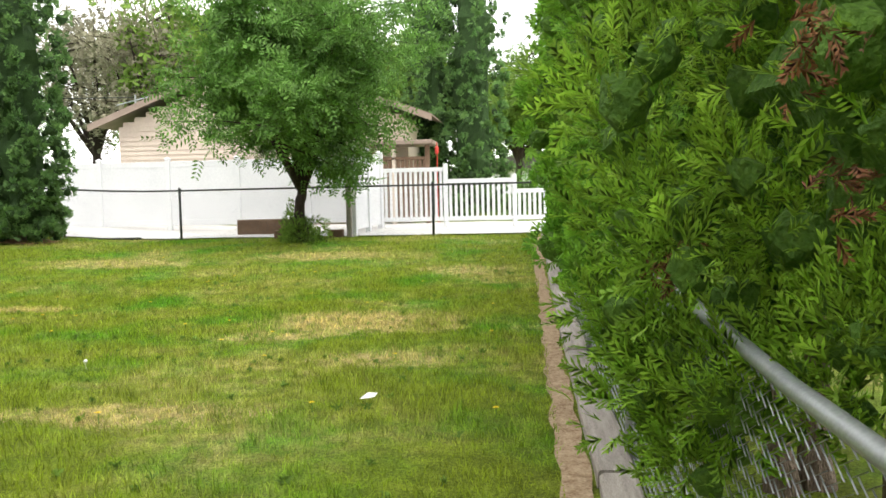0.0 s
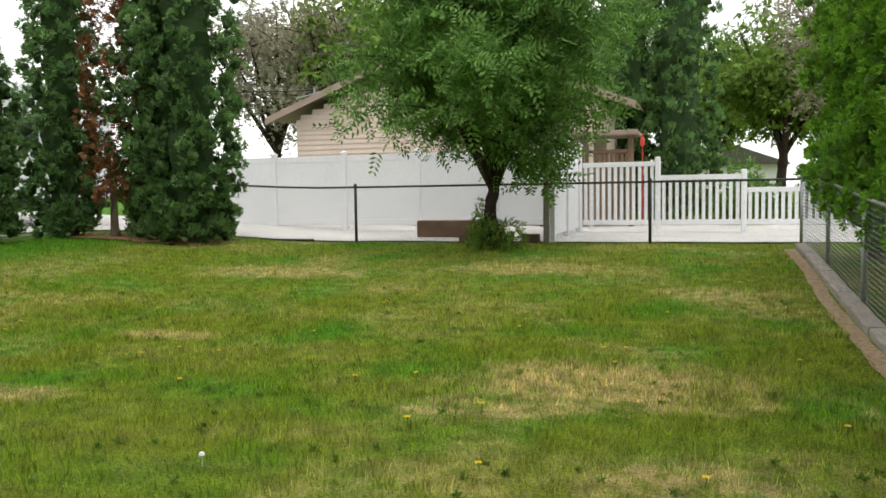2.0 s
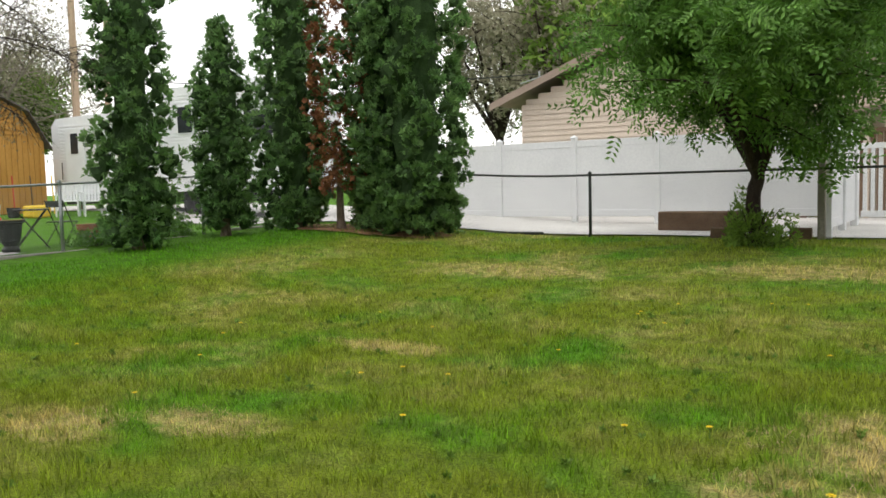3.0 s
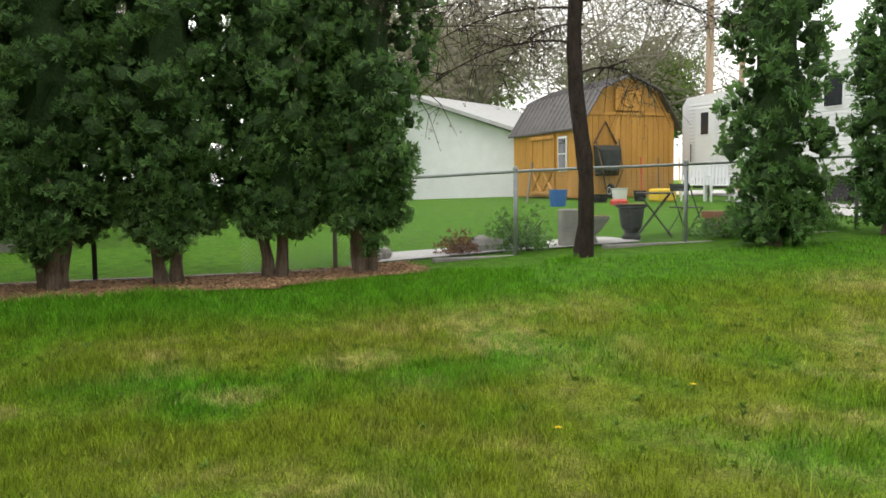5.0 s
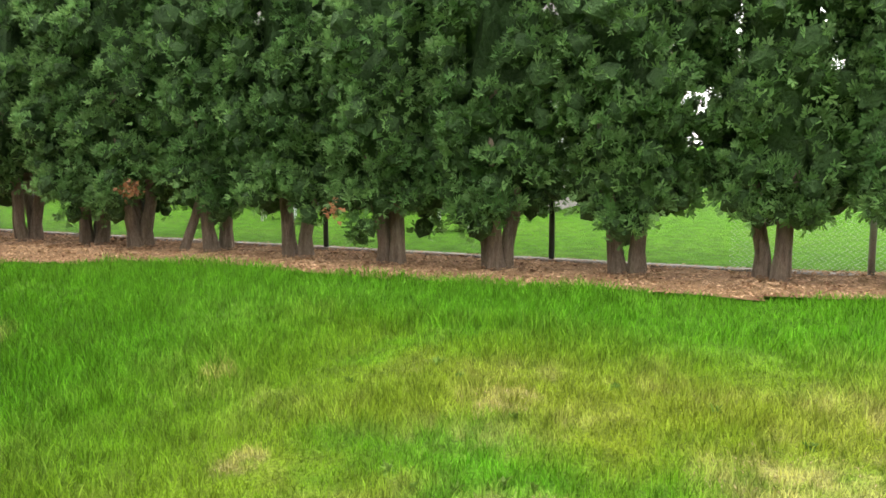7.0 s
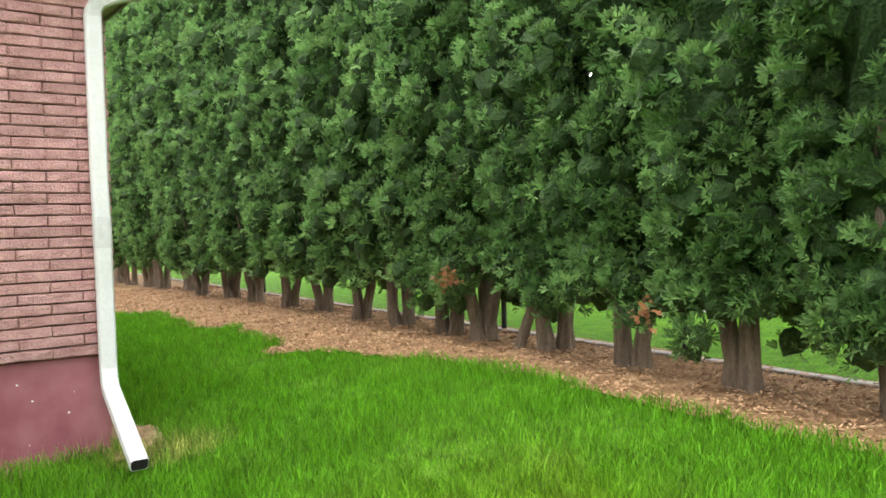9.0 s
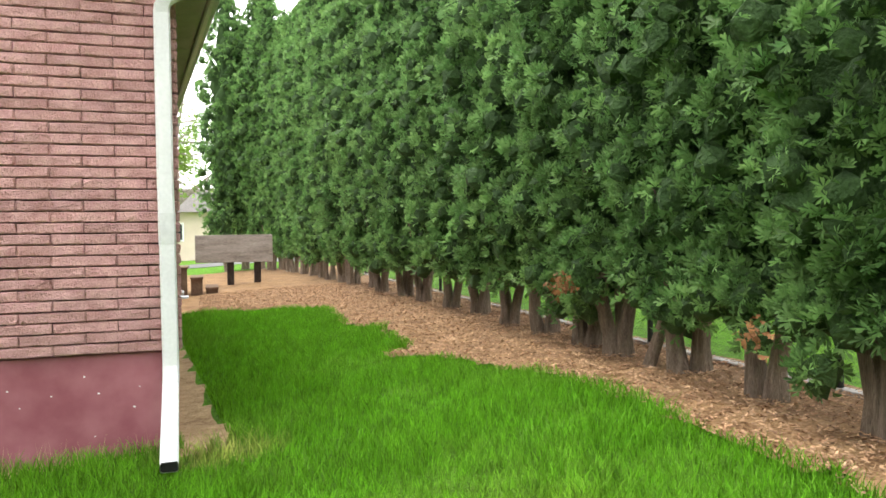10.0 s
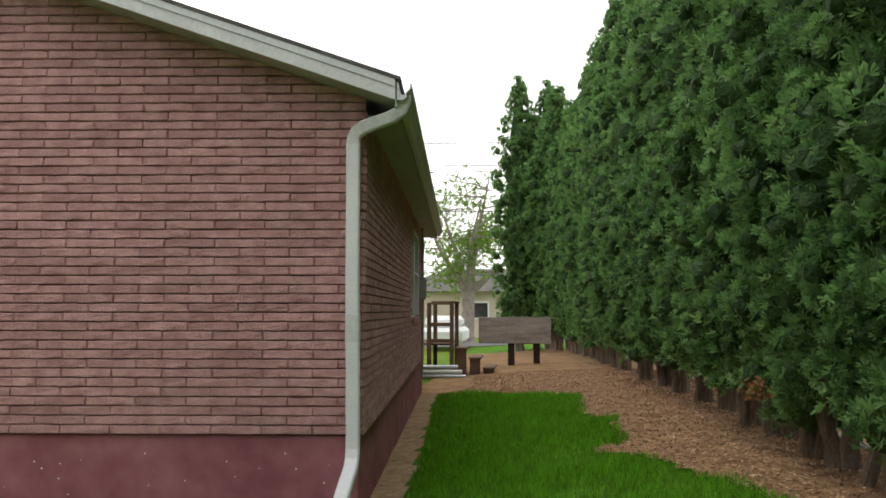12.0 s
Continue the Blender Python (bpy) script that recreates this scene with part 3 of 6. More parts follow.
def frond_kit(seed, count, pairs=5):
    """Flat feathery fronds: a bent axis with narrow side lobes that overlap, rooted at the origin along +z."""
    r = np.random.RandomState(seed)
    kit = []
    for _ in range(count):
        bend, v, f = r.uniform(-0.35, 0.35), [np.zeros(3)], []
        last = 0
        for i in range(pairs):
            z = 0.18 + 0.66 * i / (pairs - 1)
            a = len(v)
            v.append(np.array([0.03 * r.uniform(-1, 1), bend * z * z - 0.04, z]))
            for sd in (-1, 1):
                ln = 0.50 * (1 - 0.55 * i / pairs) * r.uniform(0.75, 1.2)
                w = 0.048
                ang = 0.75 - 0.07 * i + r.uniform(-0.12, 0.12)
                d = np.array([sd * math.sin(ang), r.uniform(-0.25, 0.25), math.cos(ang)])
                side = np.array([math.cos(ang), 0, -sd * math.sin(ang)]) * w
                k = len(v)
                v += [v[a] + d * ln * 0.62 + side, v[a] + d * ln, v[a] + d * ln * 0.55 - side]
                f += [(a, k, k + 1), (a, k + 1, k + 2), (last, a, k)]
            last = a
        k = len(v)
        v += [np.array([0.05, bend * 0.8, 0.92]), np.array([0, bend, 1.08]), np.array([-0.05, bend * 0.8, 0.92])]
        f += [(last, k, k + 1), (last, k + 1, k + 2)]
        kit.append((np.array(v), np.array(f)))
    return kit


FEATHER = frond_kit(6, 12, 4)


def scatter(places, ways, sizes, kit, seed):
    """Copies of kit pieces at places, growing along ways: one vertex and one triangle array."""
    r = np.random.RandomState(seed)
    vs, fs, k = [], [], 0
    which = r.randint(len(kit), size=len(places))
    ways = ways / (np.linalg.norm(ways, axis=1, keepdims=True) + 1e-9)
    ref = r.normal(size=ways.shape)
    side = np.cross(ways, ref)
    side /= np.linalg.norm(side, axis=1, keepdims=True) + 1e-9
    up = np.cross(ways, side)
    for q, (v, f) in enumerate(kit):
        i = np.nonzero(which == q)[0]
        if not len(i):
            continue
        w = places[i, None] + sizes[i, None, None] * (v[None, :, :1] * side[i, None] + v[None, :, 1:2] * up[i, None] + v[None, :, 2:] * ways[i, None])
        vs.append(w.reshape(-1, 3))
        fs.append((f[None] + (k + np.arange(len(i)) * len(v))[:, None, None]).reshape(-1, 3))
        k += len(i) * len(v)
    return np.concatenate(vs), np.concatenate(fs)


def column(u, foot=0.72):
    """Radius of an arborvitae crown, 0 to 1 up its height."""
    return min(1.0, foot + 1.5 * u) * (1 - ease(0.55, 1.03, u)) ** 0.65 + 0.03


def puff_kit(seed, count):
    """Small lumpy leaf masses of unit size."""
    r = np.random.RandomState(seed)
    g = (1 + 5 ** 0.5) / 2
    ico = np.array([(-1, g, 0), (1, g, 0), (-1, -g, 0), (1, -g, 0), (0, -1, g), (0, 1, g), (0, -1, -g), (0, 1, -g), (g, 0, -1), (g, 0, 1), (-g, 0, -1), (-g, 0, 1)]) / 1.902
    tri = np.array([(0, 11, 5), (0, 5, 1), (0, 1, 7), (0, 7, 10), (0, 10, 11), (1, 5, 9), (5, 11, 4), (11, 10, 2), (10, 7, 6), (7, 1, 8), (3, 9, 4), (3, 4, 2), (3, 2, 6), (3, 6, 8), (3, 8, 9), (4, 9, 5), (2, 4, 11), (6, 2, 10), (8, 6, 7), (9, 8, 1)])
    return [(ico * r.uniform(0.6, 1.15, (12, 1)), tri) for _ in range(count)]


PUFFS = puff_kit(2, 8)


def crown_arrays(seed, height, radius, low, clumps, sprays, size, puff=0.19, bias=1.35, skirt=0.0, foot=0.72, core=0.62):
    """Rounded puffs of fans all over an uneven column, with gaps between them: places, ways and sizes of the fans and of the puffs."""
    r = np.random.RandomState(seed)
    ps, ws, ss, cs, cr = [], [], [], [], []
    ph = r.uniform(0, 6.28, 6)
    for c in range(clumps):
        u = ((c + r.uniform(0, 1)) / clumps) ** bias
        th = c * 2.39996 + r.uniform(-0.6, 0.6)
        wob = 1 + 0.10 * math.sin(2 * th + ph[0] + 5 * u) + 0.11 * math.sin(3 * th + ph[1] - 9 * u) + 0.08 * math.sin(5 * th + 17 * u + ph[2])
        rad = radius * column(u, foot) * wob * r.uniform(0.62, 0.96)
        z = low + (height - low) * u + r.uniform(-0.1, 0.1)
        if u < 0.06:
            z -= skirt * max(0.0, math.sin(2 * th + ph[3]) + 0.5 * math.sin(5 * th + ph[4])) * r.uniform(0.3, 1.0)
        cen = np.array([rad * math.cos(th), rad * math.sin(th), z])
        out = np.array([math.cos(th), math.sin(th), 0.6])
        m = max(3, int(sprays * r.uniform(0.7, 1.3)))
        d = r.normal(size=(m, 3)) + out * 0.8
        d /= np.linalg.norm(d, axis=1, keepdims=True)
        q = puff * r.uniform(0.6, 1.35) * (0.55 + 0.45 * min(1, column(u) + 0.2))
        egg = np.array([1.0, 1.0, 0.85])
        ps.append(cen + d * egg * q * r.uniform(core - 0.07, 0.85, (m, 1)))
        ws.append(d + np.array([0, 0, 0.35]) + 0.28 * r.normal(size=(m, 3)))
        ss.append(size * r.uniform(0.65, 1.25, m))
        cs.append(cen - out * 0.02)
        cr.append(q * core)
    return np.concatenate(ps), np.concatenate(ws), np.concatenate(ss), np.array(cs), np.array(cr)


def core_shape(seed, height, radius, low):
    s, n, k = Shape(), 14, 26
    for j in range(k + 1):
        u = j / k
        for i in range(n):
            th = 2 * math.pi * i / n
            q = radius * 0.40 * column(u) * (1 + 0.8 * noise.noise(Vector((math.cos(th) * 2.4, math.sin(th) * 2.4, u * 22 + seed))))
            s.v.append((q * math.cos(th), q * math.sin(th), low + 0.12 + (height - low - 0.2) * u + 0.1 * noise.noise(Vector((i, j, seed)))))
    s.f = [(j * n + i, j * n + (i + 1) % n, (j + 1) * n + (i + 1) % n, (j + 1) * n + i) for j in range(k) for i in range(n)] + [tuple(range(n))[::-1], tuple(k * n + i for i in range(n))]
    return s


def trunk_shape(seed, stems, height, girth, lean=0.25):
    """Fluted stems that part a little above the ground."""
    r = random.Random(seed)
    s = Shape()
    for q in range(stems):
        a = 2 * math.pi * q / stems + r.uniform(-0.5, 0.5)
        off = 0.0 if stems == 1 else girth * 0.75
        w = r.uniform(0.4, 1.0) * lean
        pts, rad = [], []
        for j in range(7):
            u = j / 6
            pts.append((off * math.cos(a) + w * u * math.cos(a) + 0.03 * r.uniform(-1, 1), off * math.sin(a) + w * u * math.sin(a) + 0.03 * r.uniform(-1, 1), -0.06 + height * u))
            rad.append(girth * (1.35 if j == 0 else 1.0) * (1 - 0.55 * u) * (1 if stems == 1 else 0.8))
        k = len(s.v)
        s.tube(pts, rad, 10)
        for i in range(k, len(s.v)):
            x, y, z = s.v[i]
            f = 1 + 0.22 * noise.noise(Vector((x * 14, y * 14, z * 1.2 + seed)))
            cx, cy, _ = pts[min(6, (i - k) // 10)]
            s.v[i] = (cx + (x - cx) * f, cy + (y - cy) * f, z)
    return s


def arborvitae(seed, height, radius, low, stems, clumps, sprays, size, leaf, label, group, dead=False, kit=None, puff=0.19, bias=1.35, skirt=0.0, girth=0.092, lean=0.25, foot=0.72, core=0.62):
    t = thing("arborvitae", label, "tree", group=group)
    part("trunk", trunk_shape(seed, stems, min(height * 0.6, 1.9), girth, lean), BARK, t, "fluted grey-brown bark")
    arrays = crown_arrays(seed, height, radius, low, clumps, sprays, size, puff, bias, skirt, foot, core)
    v, f = scatter(*arrays[:3], kit or KIT, seed)
    part("crown", arrays_mesh("crown", v, f, RUST if dead else leaf), None, t)
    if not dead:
        # Core and puffs whose dark colour stands for shade in the crown's gaps.
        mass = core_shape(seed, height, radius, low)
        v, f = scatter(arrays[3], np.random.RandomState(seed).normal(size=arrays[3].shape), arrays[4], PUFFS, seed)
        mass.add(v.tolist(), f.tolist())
        part("shaded_inner_foliage", mass, HEDGE_INNER_SHADE if leaf in (HEDGE, NEWGROWTH) else INNER_SHADE, t, "dense inner foliage, coloured dark for the shade inside the crown")
    return t


def plant_rows(protos, places, rnd):
    """Sets copies of the prototypes at (x, y, scale); the prototypes take the first places."""
    for k, (x, y, sc) in enumerate(places):
        m = pose(x, y, land(x, y) - 0.02, 0, 0, rnd.uniform(0, 360)) @ Matrix.Diagonal((sc, sc, sc * rnd.uniform(0.95, 1.06), 1))
        p = protos[k % len(protos)]
        if k < len(protos):
            p.matrix_basis = m
        else:
            copy_thing(p, m @ Matrix.Diagonal((*p.scale, 1)).inverted())


rnd = random.Random(5)
LBL = "tall dark green arborvitae with bare multi-stem trunk in mulch"
west = [arborvitae(11 + k, 8.2, 0.86, 0.74, (3, 2, 2, 3)[k], 450, 22, 0.088, FOLIAGE, LBL, "arborvitae row", kit=FINE, puff=0.2, bias=1.5, skirt=0.32, girth=0.1, lean=0.3, foot=0.56) for k in range(4)]
light = [arborvitae(21 + k, 8.2, 0.86, 0.74, 3, 270, 19, 0.115, FOLIAGE, LBL, "arborvitae row", puff=0.21, skirt=0.2, lean=0.3, foot=0.6) for k in range(2)]
near_row = [(-15.02, 7.54, 0.9), (-15.22, 6.45, 1.0), (-15.10, 5.2, 1.0), (-14.95, 3.97, 1.0), (-14.90, 2.89, 1.0), (-14.95, 1.73, 1.0), (-15.05, 0.58, 1.02), (-14.98, -0.5, 1.0), (-15.0, -1.2, 1.0)]
rows = [(-15.0, -2.3, 1.05), (-14.9, -3.3, 1.0), (-15.0, -4.7, 1.05), (-14.85, -5.8, 1.0), (-14.8, -7.2, 1.05)]
y = -8.4
while y > -23:
    rows.append((-14.8 + 0.075 * (-8 - y) + rnd.uniform(-0.1, 0.1), y, rnd.uniform(0.92, 1.06)))
    y -= rnd.uniform(1.15, 1.4)
rows += [(-11.9, -24.5, 1.2), (-12.5, -25.8, 1.15), (-13.0, -24.0, 1.25), (-13.3, -22.6, 1.2)]
plant_rows(west, near_row, rnd)
plant_rows(light, rows, rnd)
# a thin leaning stem between two trees
solid("bare_sapling", Shape().tube([(-14.86, 0.23, -0.03), (-14.95, 0.38, 0.45), (-15.05, 0.5, 1.1)], [0.06, 0.05, 0.04], 9), BARK, "thin leaning bare sapling between two arborvitae", "sapling")
# corner group, leafy almost to the ground
corner = [arborvitae(31 + k, 7.2, 0.98, 0.12, 2, 360, 18, 0.12, FOLIAGE, "dense arborvitae, leafy to the ground, in the yard corner", "corner arborvitae") for k in range(2)]
plant_rows(corner, [(-11.55, 17.35, 1.0), (-12.45, 17.6, 0.95)], rnd)
slim = arborvitae(37, 6.8, 0.7, 0.15, 1, 280, 15, 0.12, FOLIAGE, "slender arborvitae, leafy to the ground, in the yard corner", "corner arborvitae")
plant_rows([slim], [(-14.26, 16.88, 1.0)], rnd)
small = arborvitae(41, 4.2, 0.56, 0.25, 1, 190, 13, 0.11, FOLIAGE, "short narrow arborvitae with an uneven top", "corner arborvitae")
plant_rows([small], [(-14.64, 15.33, 1.0)], rnd)
mid = arborvitae(43, 7.0, 0.60, 0.2, 1, 260, 13, 0.12, FOLIAGE, "narrow arborvitae beside the side fence", "corner arborvitae")
plant_rows([mid], [(-14.38, 13.10, 1.0)], rnd)
brown = arborvitae(47, 6.0, 0.55, 0.8, 1, 190, 11, 0.12, RUST, "dying arborvitae with rust-brown foliage and thin trunk", "corner arborvitae", dead=True)
plant_rows([brown], [(-13.25, 17.1, 1.0)], rnd)
# hedge over the fence
HLB = "bright green arborvitae leaning over the chain-link fence"
hedge = [arborvitae(61 + k, 6.4, 1.0, (0.9, 1.0, 0.97)[k], 2, (270, 270, 360)[k], (56, 50, 28)[k], (0.08, 0.08, 0.095)[k], (NEWGROWTH, HEDGE, HEDGE)[k], (HLB, HLB, "deep green arborvitae leaning over the chain-link fence")[k], "fence-side arborvitae", kit=(FEATHER, FEATHER, FINE)[k], puff=(0.23, 0.23, 0.2)[k], bias=(2.1, 2.1, 1.5)[k], skirt=0.3, foot=(0.86, 0.8, 0.9)[k], core=(0.36, 0.36, 0.55)[k]) for k in range(3)]
plant_rows(hedge[:2], [(0.66, 2.35, 1.0), (0.76, 3.9, 1.0), (1.3, 0.5, 1.0), (1.25, -1.4, 1.0)], rnd)
plant_rows(hedge[2:], [(0.74, 5.3, 0.95), (0.78, 6.7, 1.05), (0.85, 8.1, 1.05), (0.85, 9.5, 1.0), (0.9, 10.9, 1.0), (0.85, 12.2, 1.0), (0.85, 13.6, 1.0), (0.85, 15.0, 1.0), (0.85, 16.4, 1.0)], rnd)


def leafy_tree(seed, trunk_h, limbs, height, radius, leaves, leaf_size, leaf, bark, girth, label, name="tree", squash=1.0, kit=None, sparse=0.0, droop=0.0, rises=(0.55, 1.0), crook=1.0, twigs=9, fuzz=0.085):
    """A trunk that forks into limbs and twigs, with leaves in loose sprays round the twigs."""
    r = random.Random(seed)
    nr = np.random.RandomState(seed)
    t = thing(name, label, "tree")
    s = Shape()
    stem, thick = [], []
    for j in range(19):
        u = j / 18
        sway = min(1.0, 4 * u) * min(1.0, 5 * (1 - u))
        stem.append((0.05 * u + 0.05 * crook * sway * math.sin(6.5 * u + 0.4), 0.02 * u + 0.045 * crook * sway * math.sin(5.2 * u + 2.0), -0.1 + (trunk_h + 0.1) * u))
        thick.append(girth * (1.0 - 0.15 * u + 0.4 * max(0.0, 1 - 9 * u)) * (1 + 0.14 * noise.noise(Vector((seed, 0, trunk_h * u * 2.6)))))
    s.tube(stem, thick, 12)
    for k in range(len(s.v)):
        x, y, z = s.v[k]
        cx, cy, _ = stem[min(18, k // 12)]
        q = 1 + 0.22 * noise.noise(Vector((x * 16, y * 16, z * 3.0 + seed)))
        s.v[k] = (cx + (x - cx) * q, cy + (y - cy) * q, z)
    tips = []
    for k in range(limbs):
        a = 2 * math.pi * k / limbs + r.uniform(-0.4, 0.4)
        rise = r.uniform(*rises)
        end = Vector((radius * (1.05 - 0.75 * rise) * math.cos(a) * r.uniform(0.7, 1.1), radius * (1.05 - 0.75 * rise) * math.sin(a) * r.uniform(0.7, 1.1), trunk_h + (height - trunk_h) * rise * 0.8))
        base = Vector((0.05, 0.02, trunk_h - 0.1))
        midp = base.lerp(end, 0.5) + Vector((r.uniform(-0.2, 0.2), r.uniform(-0.2, 0.2), 0.1))
        s.tube([base, base.lerp(midp, 0.5), midp, end], [girth * 0.6, girth * 0.45, girth * 0.3, girth * 0.08], 7)
        for q in range(twigs):
            u = r.uniform(0.3, 1.0)
            o = midp.lerp(end, (u - 0.5) * 2) if u > 0.5 else base.lerp(midp, u * 2)
            d = Vector((r.gauss(0, 1), r.gauss(0, 1), r.uniform(-0.45, 0.6))).normalized() * radius * r.uniform(0.25, 0.62)
            tip = o + d
            tip.z = max(tip.z, trunk_h * (0.95 - 0.4 * droop))
            s.tube([o, o.lerp(tip, 0.5) + Vector((0, 0, 0.06)), tip], [girth * 0.16, girth * 0.1, girth * 0.04], 5)
            tips.append((o, tip))
    part("trunk", s, bark, t)
    per = max(1, leaves // len(tips))
    ps, ws = [], []
    for o, tip in tips:
        if r.random() < sparse:
            continue
        o, tip = np.array(o), np.array(tip)
        u = nr.uniform(0.25, 1.08, (per, 1))
        p = o + (tip - o) * u + nr.normal(size=(per, 3)) * radius * fuzz * np.array([1, 1, squash])
        ps.append(p)
        ws.append(nr.normal(size=(per, 3)) + (tip - o) / (np.linalg.norm(tip - o) + 1e-6) * 0.7 - np.array([0, 0, 0.25]))
    ps, ws = np.concatenate(ps), np.concatenate(ws)
    v, f = scatter(ps, ws, leaf_size * nr.uniform(0.6, 1.3, len(ps)), kit or BLADES, seed)
    part("crown", arrays_mesh("crown", v, f, leaf), None, t)
    return t


def pinnate(seed, count):
    r = np.random.RandomState(seed)
    kit = []
    for _ in range(count):
        v, f = [], []
        for i in range(5):
            for sd in (-1, 1):
                z = 0.2 + 0.17 * i
                k = len(v)
                ln = 0.30 * (1 - 0.08 * i)
                droop = -0.3 * z * z
                v += [np.array([0, droop, z]), np.array([sd * ln * 0.5, droop - 0.02, z + 0.12]), np.array([sd * ln, droop - 0.06 + r.uniform(-0.05, 0.05), z + 0.12]), np.array([sd * ln * 0.55, droop, z + 0.01])]
                f += [(k, k + 1, k + 2), (k, k + 2, k + 3)]
        kit.append((np.array(v), np.array(f)))
    return kit


rowan = leafy_tree(71, 1.15, 14, 10.0, 3.3, 9800, 0.42, ASHLEAF, DARKBARK, 0.125, "rowan tree with dark forked trunk and dense feathery leaves", "rowan_tree", kit=pinnate(3, 6), droop=-0.5, rises=(0.27, 0.95), twigs=9, fuzz=0.05)
rowan.matrix_basis = pose(-5.34, 17.5, land(-5.34, 17.5))
# shoots round its foot
def bush(seed, x, y, r0, h, n, size, leaf, label, name="shrub", group=""):
    nr = np.random.RandomState(seed)
    d = nr.normal(size=(n, 3))
    d[:, 2] = abs(d[:, 2]) * 0.9
    d /= np.linalg.norm(d, axis=1, keepdims=True)
    p = d * nr.uniform(0.35, 1.0, (n, 1)) * np.array([r0, r0, h]) * (1 + 0.25 * np.sin(5 * d[:, :1] + seed))
    v, f = scatter(p, d + np.array([0, 0, 0.6]) + 0.5 * nr.normal(size=(n, 3)), size * nr.uniform(0.6, 1.3, n), BLADES, seed)
    t = thing(name, label, "shrub", pose(x, y, land(x, y)), group)
    s = Shape()
    for k in range(7):
        a = k * 0.9
        s.tube([(0, 0, -0.03), (0.4 * r0 * math.cos(a), 0.4 * r0 * math.sin(a), h * 0.45), (0.7 * r0 * math.cos(a), 0.7 * r0 * math.sin(a), h * 0.75)], [0.012, 0.01, 0.005], 5)
    part("stems", s, DARKBARK, t)
    part("leaves", arrays_mesh("leaves", v, f, leaf), None, t)
    return t


bush(3, -5.34, 17.45, 0.55, 0.75, 900, 0.10, FARLEAF, "leafy green suckers round the foot of the rowan")
dead_tree = leafy_tree(73, 5.0, 9, 8.4, 3.6, 5000, 0.055, GREYLEAF, DARKBARK, 0.105, "leaning dark-barked tree with sparse grey-green spring leaves", "sparse_tree", sparse=0.1, droop=0.6, rises=(0.2, 1.0), crook=2.2, twigs=10)
dead_tree.matrix_basis = pose(-14.75, 10.4, land(-14.75, 10.4))


def drooping_branch(seed, start, way, length, fall, tree):
    """An arching branch with thin hanging twigs and tiny leaves."""
    r, nr = random.Random(seed), np.random.RandomState(seed)
    s, ps = Shape(), []
    o, d = Vector(start), Vector(way).normalized()
    at = lambda u: o + d * length * u + Vector((0, 0, 0.55 * u - (0.55 + fall) * u * u))
    s.tube([at(k / 7) for k in range(8)], [0.017 * (1 - 0.8 * k / 7) for k in range(8)], 6)
    for k in range(34):
        p = at(r.uniform(0.2, 1.0))
        e = p + Vector((r.gauss(0, 0.35), r.gauss(0, 0.35), r.uniform(-0.75, 0.25)))
        mid = p.lerp(e, 0.5) + Vector((0, 0, 0.12))
        s.tube([p, mid, e], [0.007, 0.005, 0.002], 4)
        for q in range(2):
            f = mid + Vector((r.gauss(0, 0.2), r.gauss(0, 0.2), r.uniform(-0.4, 0.1)))
            s.tube([mid, f], [0.004, 0.0015], 4)
            ps += [np.array(mid.lerp(f, v)) for v in (0.3, 0.6, 0.8, 1.0)]
        ps += [np.array(p.lerp(e, v)) for v in (0.4, 0.6, 0.8, 1.0)]
    b = part("branch", s, DARKBARK, tree)
    ps = np.array(ps) + nr.normal(size=(len(ps), 3)) * 0.025
    v, f = scatter(ps, nr.normal(size=ps.shape), 0.035 * nr.uniform(0.6, 1.4, len(ps)), BLADES, seed)
    part("leaves", arrays_mesh("leaves", v, f, GREYLEAF), None, b)


for k, (z, x, y, ln, fall) in enumerate(((2.75, -0.35, -1, 2.3, 0.75), (3.2, -0.8, -0.9, 2.6, 0.5), (3.6, 0.3, -1, 2.4, 0.9), (2.4, -0.5, 1, 1.7, 0.2), (3.3, 0.1, 1, 2.2, 0.35), (3.9, -0.6, -0.5, 2.6, 1.0), (4.2, 0.2, -1.0, 3.0, 1.3), (4.0, -0.3, 1.0, 2.4, 0.8), (3.0, -1.0, -0.2, 2.2, 0.4))):
    drooping_branch(200 + k, (0.02, 0, z), (x, y, 0), ln, fall, dead_tree)

# trees in the distance
far_trees = [leafy_tree(81 + k, 2.6, 8, 12, 4.4, (4600, 5200)[k], (0.44, 0.24)[k], (FARLEAF, GREYLEAF)[k], DARKBARK, 0.24, ("tall leafy green tree beyond the yard", "tall tree with thin grey spring foliage beyond the yard")[k], "background_tree") for k in range(2)]
spots = [(0, -12, 40, 1.0), (0, -19.5, 43, 1.1), (0, -6, 44, 1.05), (0, -15.5, 37, 1.1), (0, -9, 41, 1.0), (1, -17, 36, 1.0), (1, -22, 40, 1.1), (0, -14, 46, 1.1), (0, 1.8, 44, 1.0), (0, -1, 62, 1.2), (1, 3.5, 36, 0.95), (0, -33, 31, 0.45), (0, -46, 30, 0.9), (0, -60, 23, 1.3), (0, -62, 13, 1.3), (0, -58, 33, 1.0), (1, -36, 10, 0.9), (1, -33, 3, 0.8), (0, 8, 55, 1.2), (0, -38, -2, 0.9), (1, -36, -12, 0.9), (0, -30, -25, 0.9)]
hazy = leafy_tree(87, 2.4, 14, 9.0, 5.2, 15000, 0.10, GREYLEAF, TWIG, 0.12, "hazy grey tree of fine twigs and tiny new leaves", "background_tree", droop=0.3, rises=(0.2, 1.0), twigs=16)
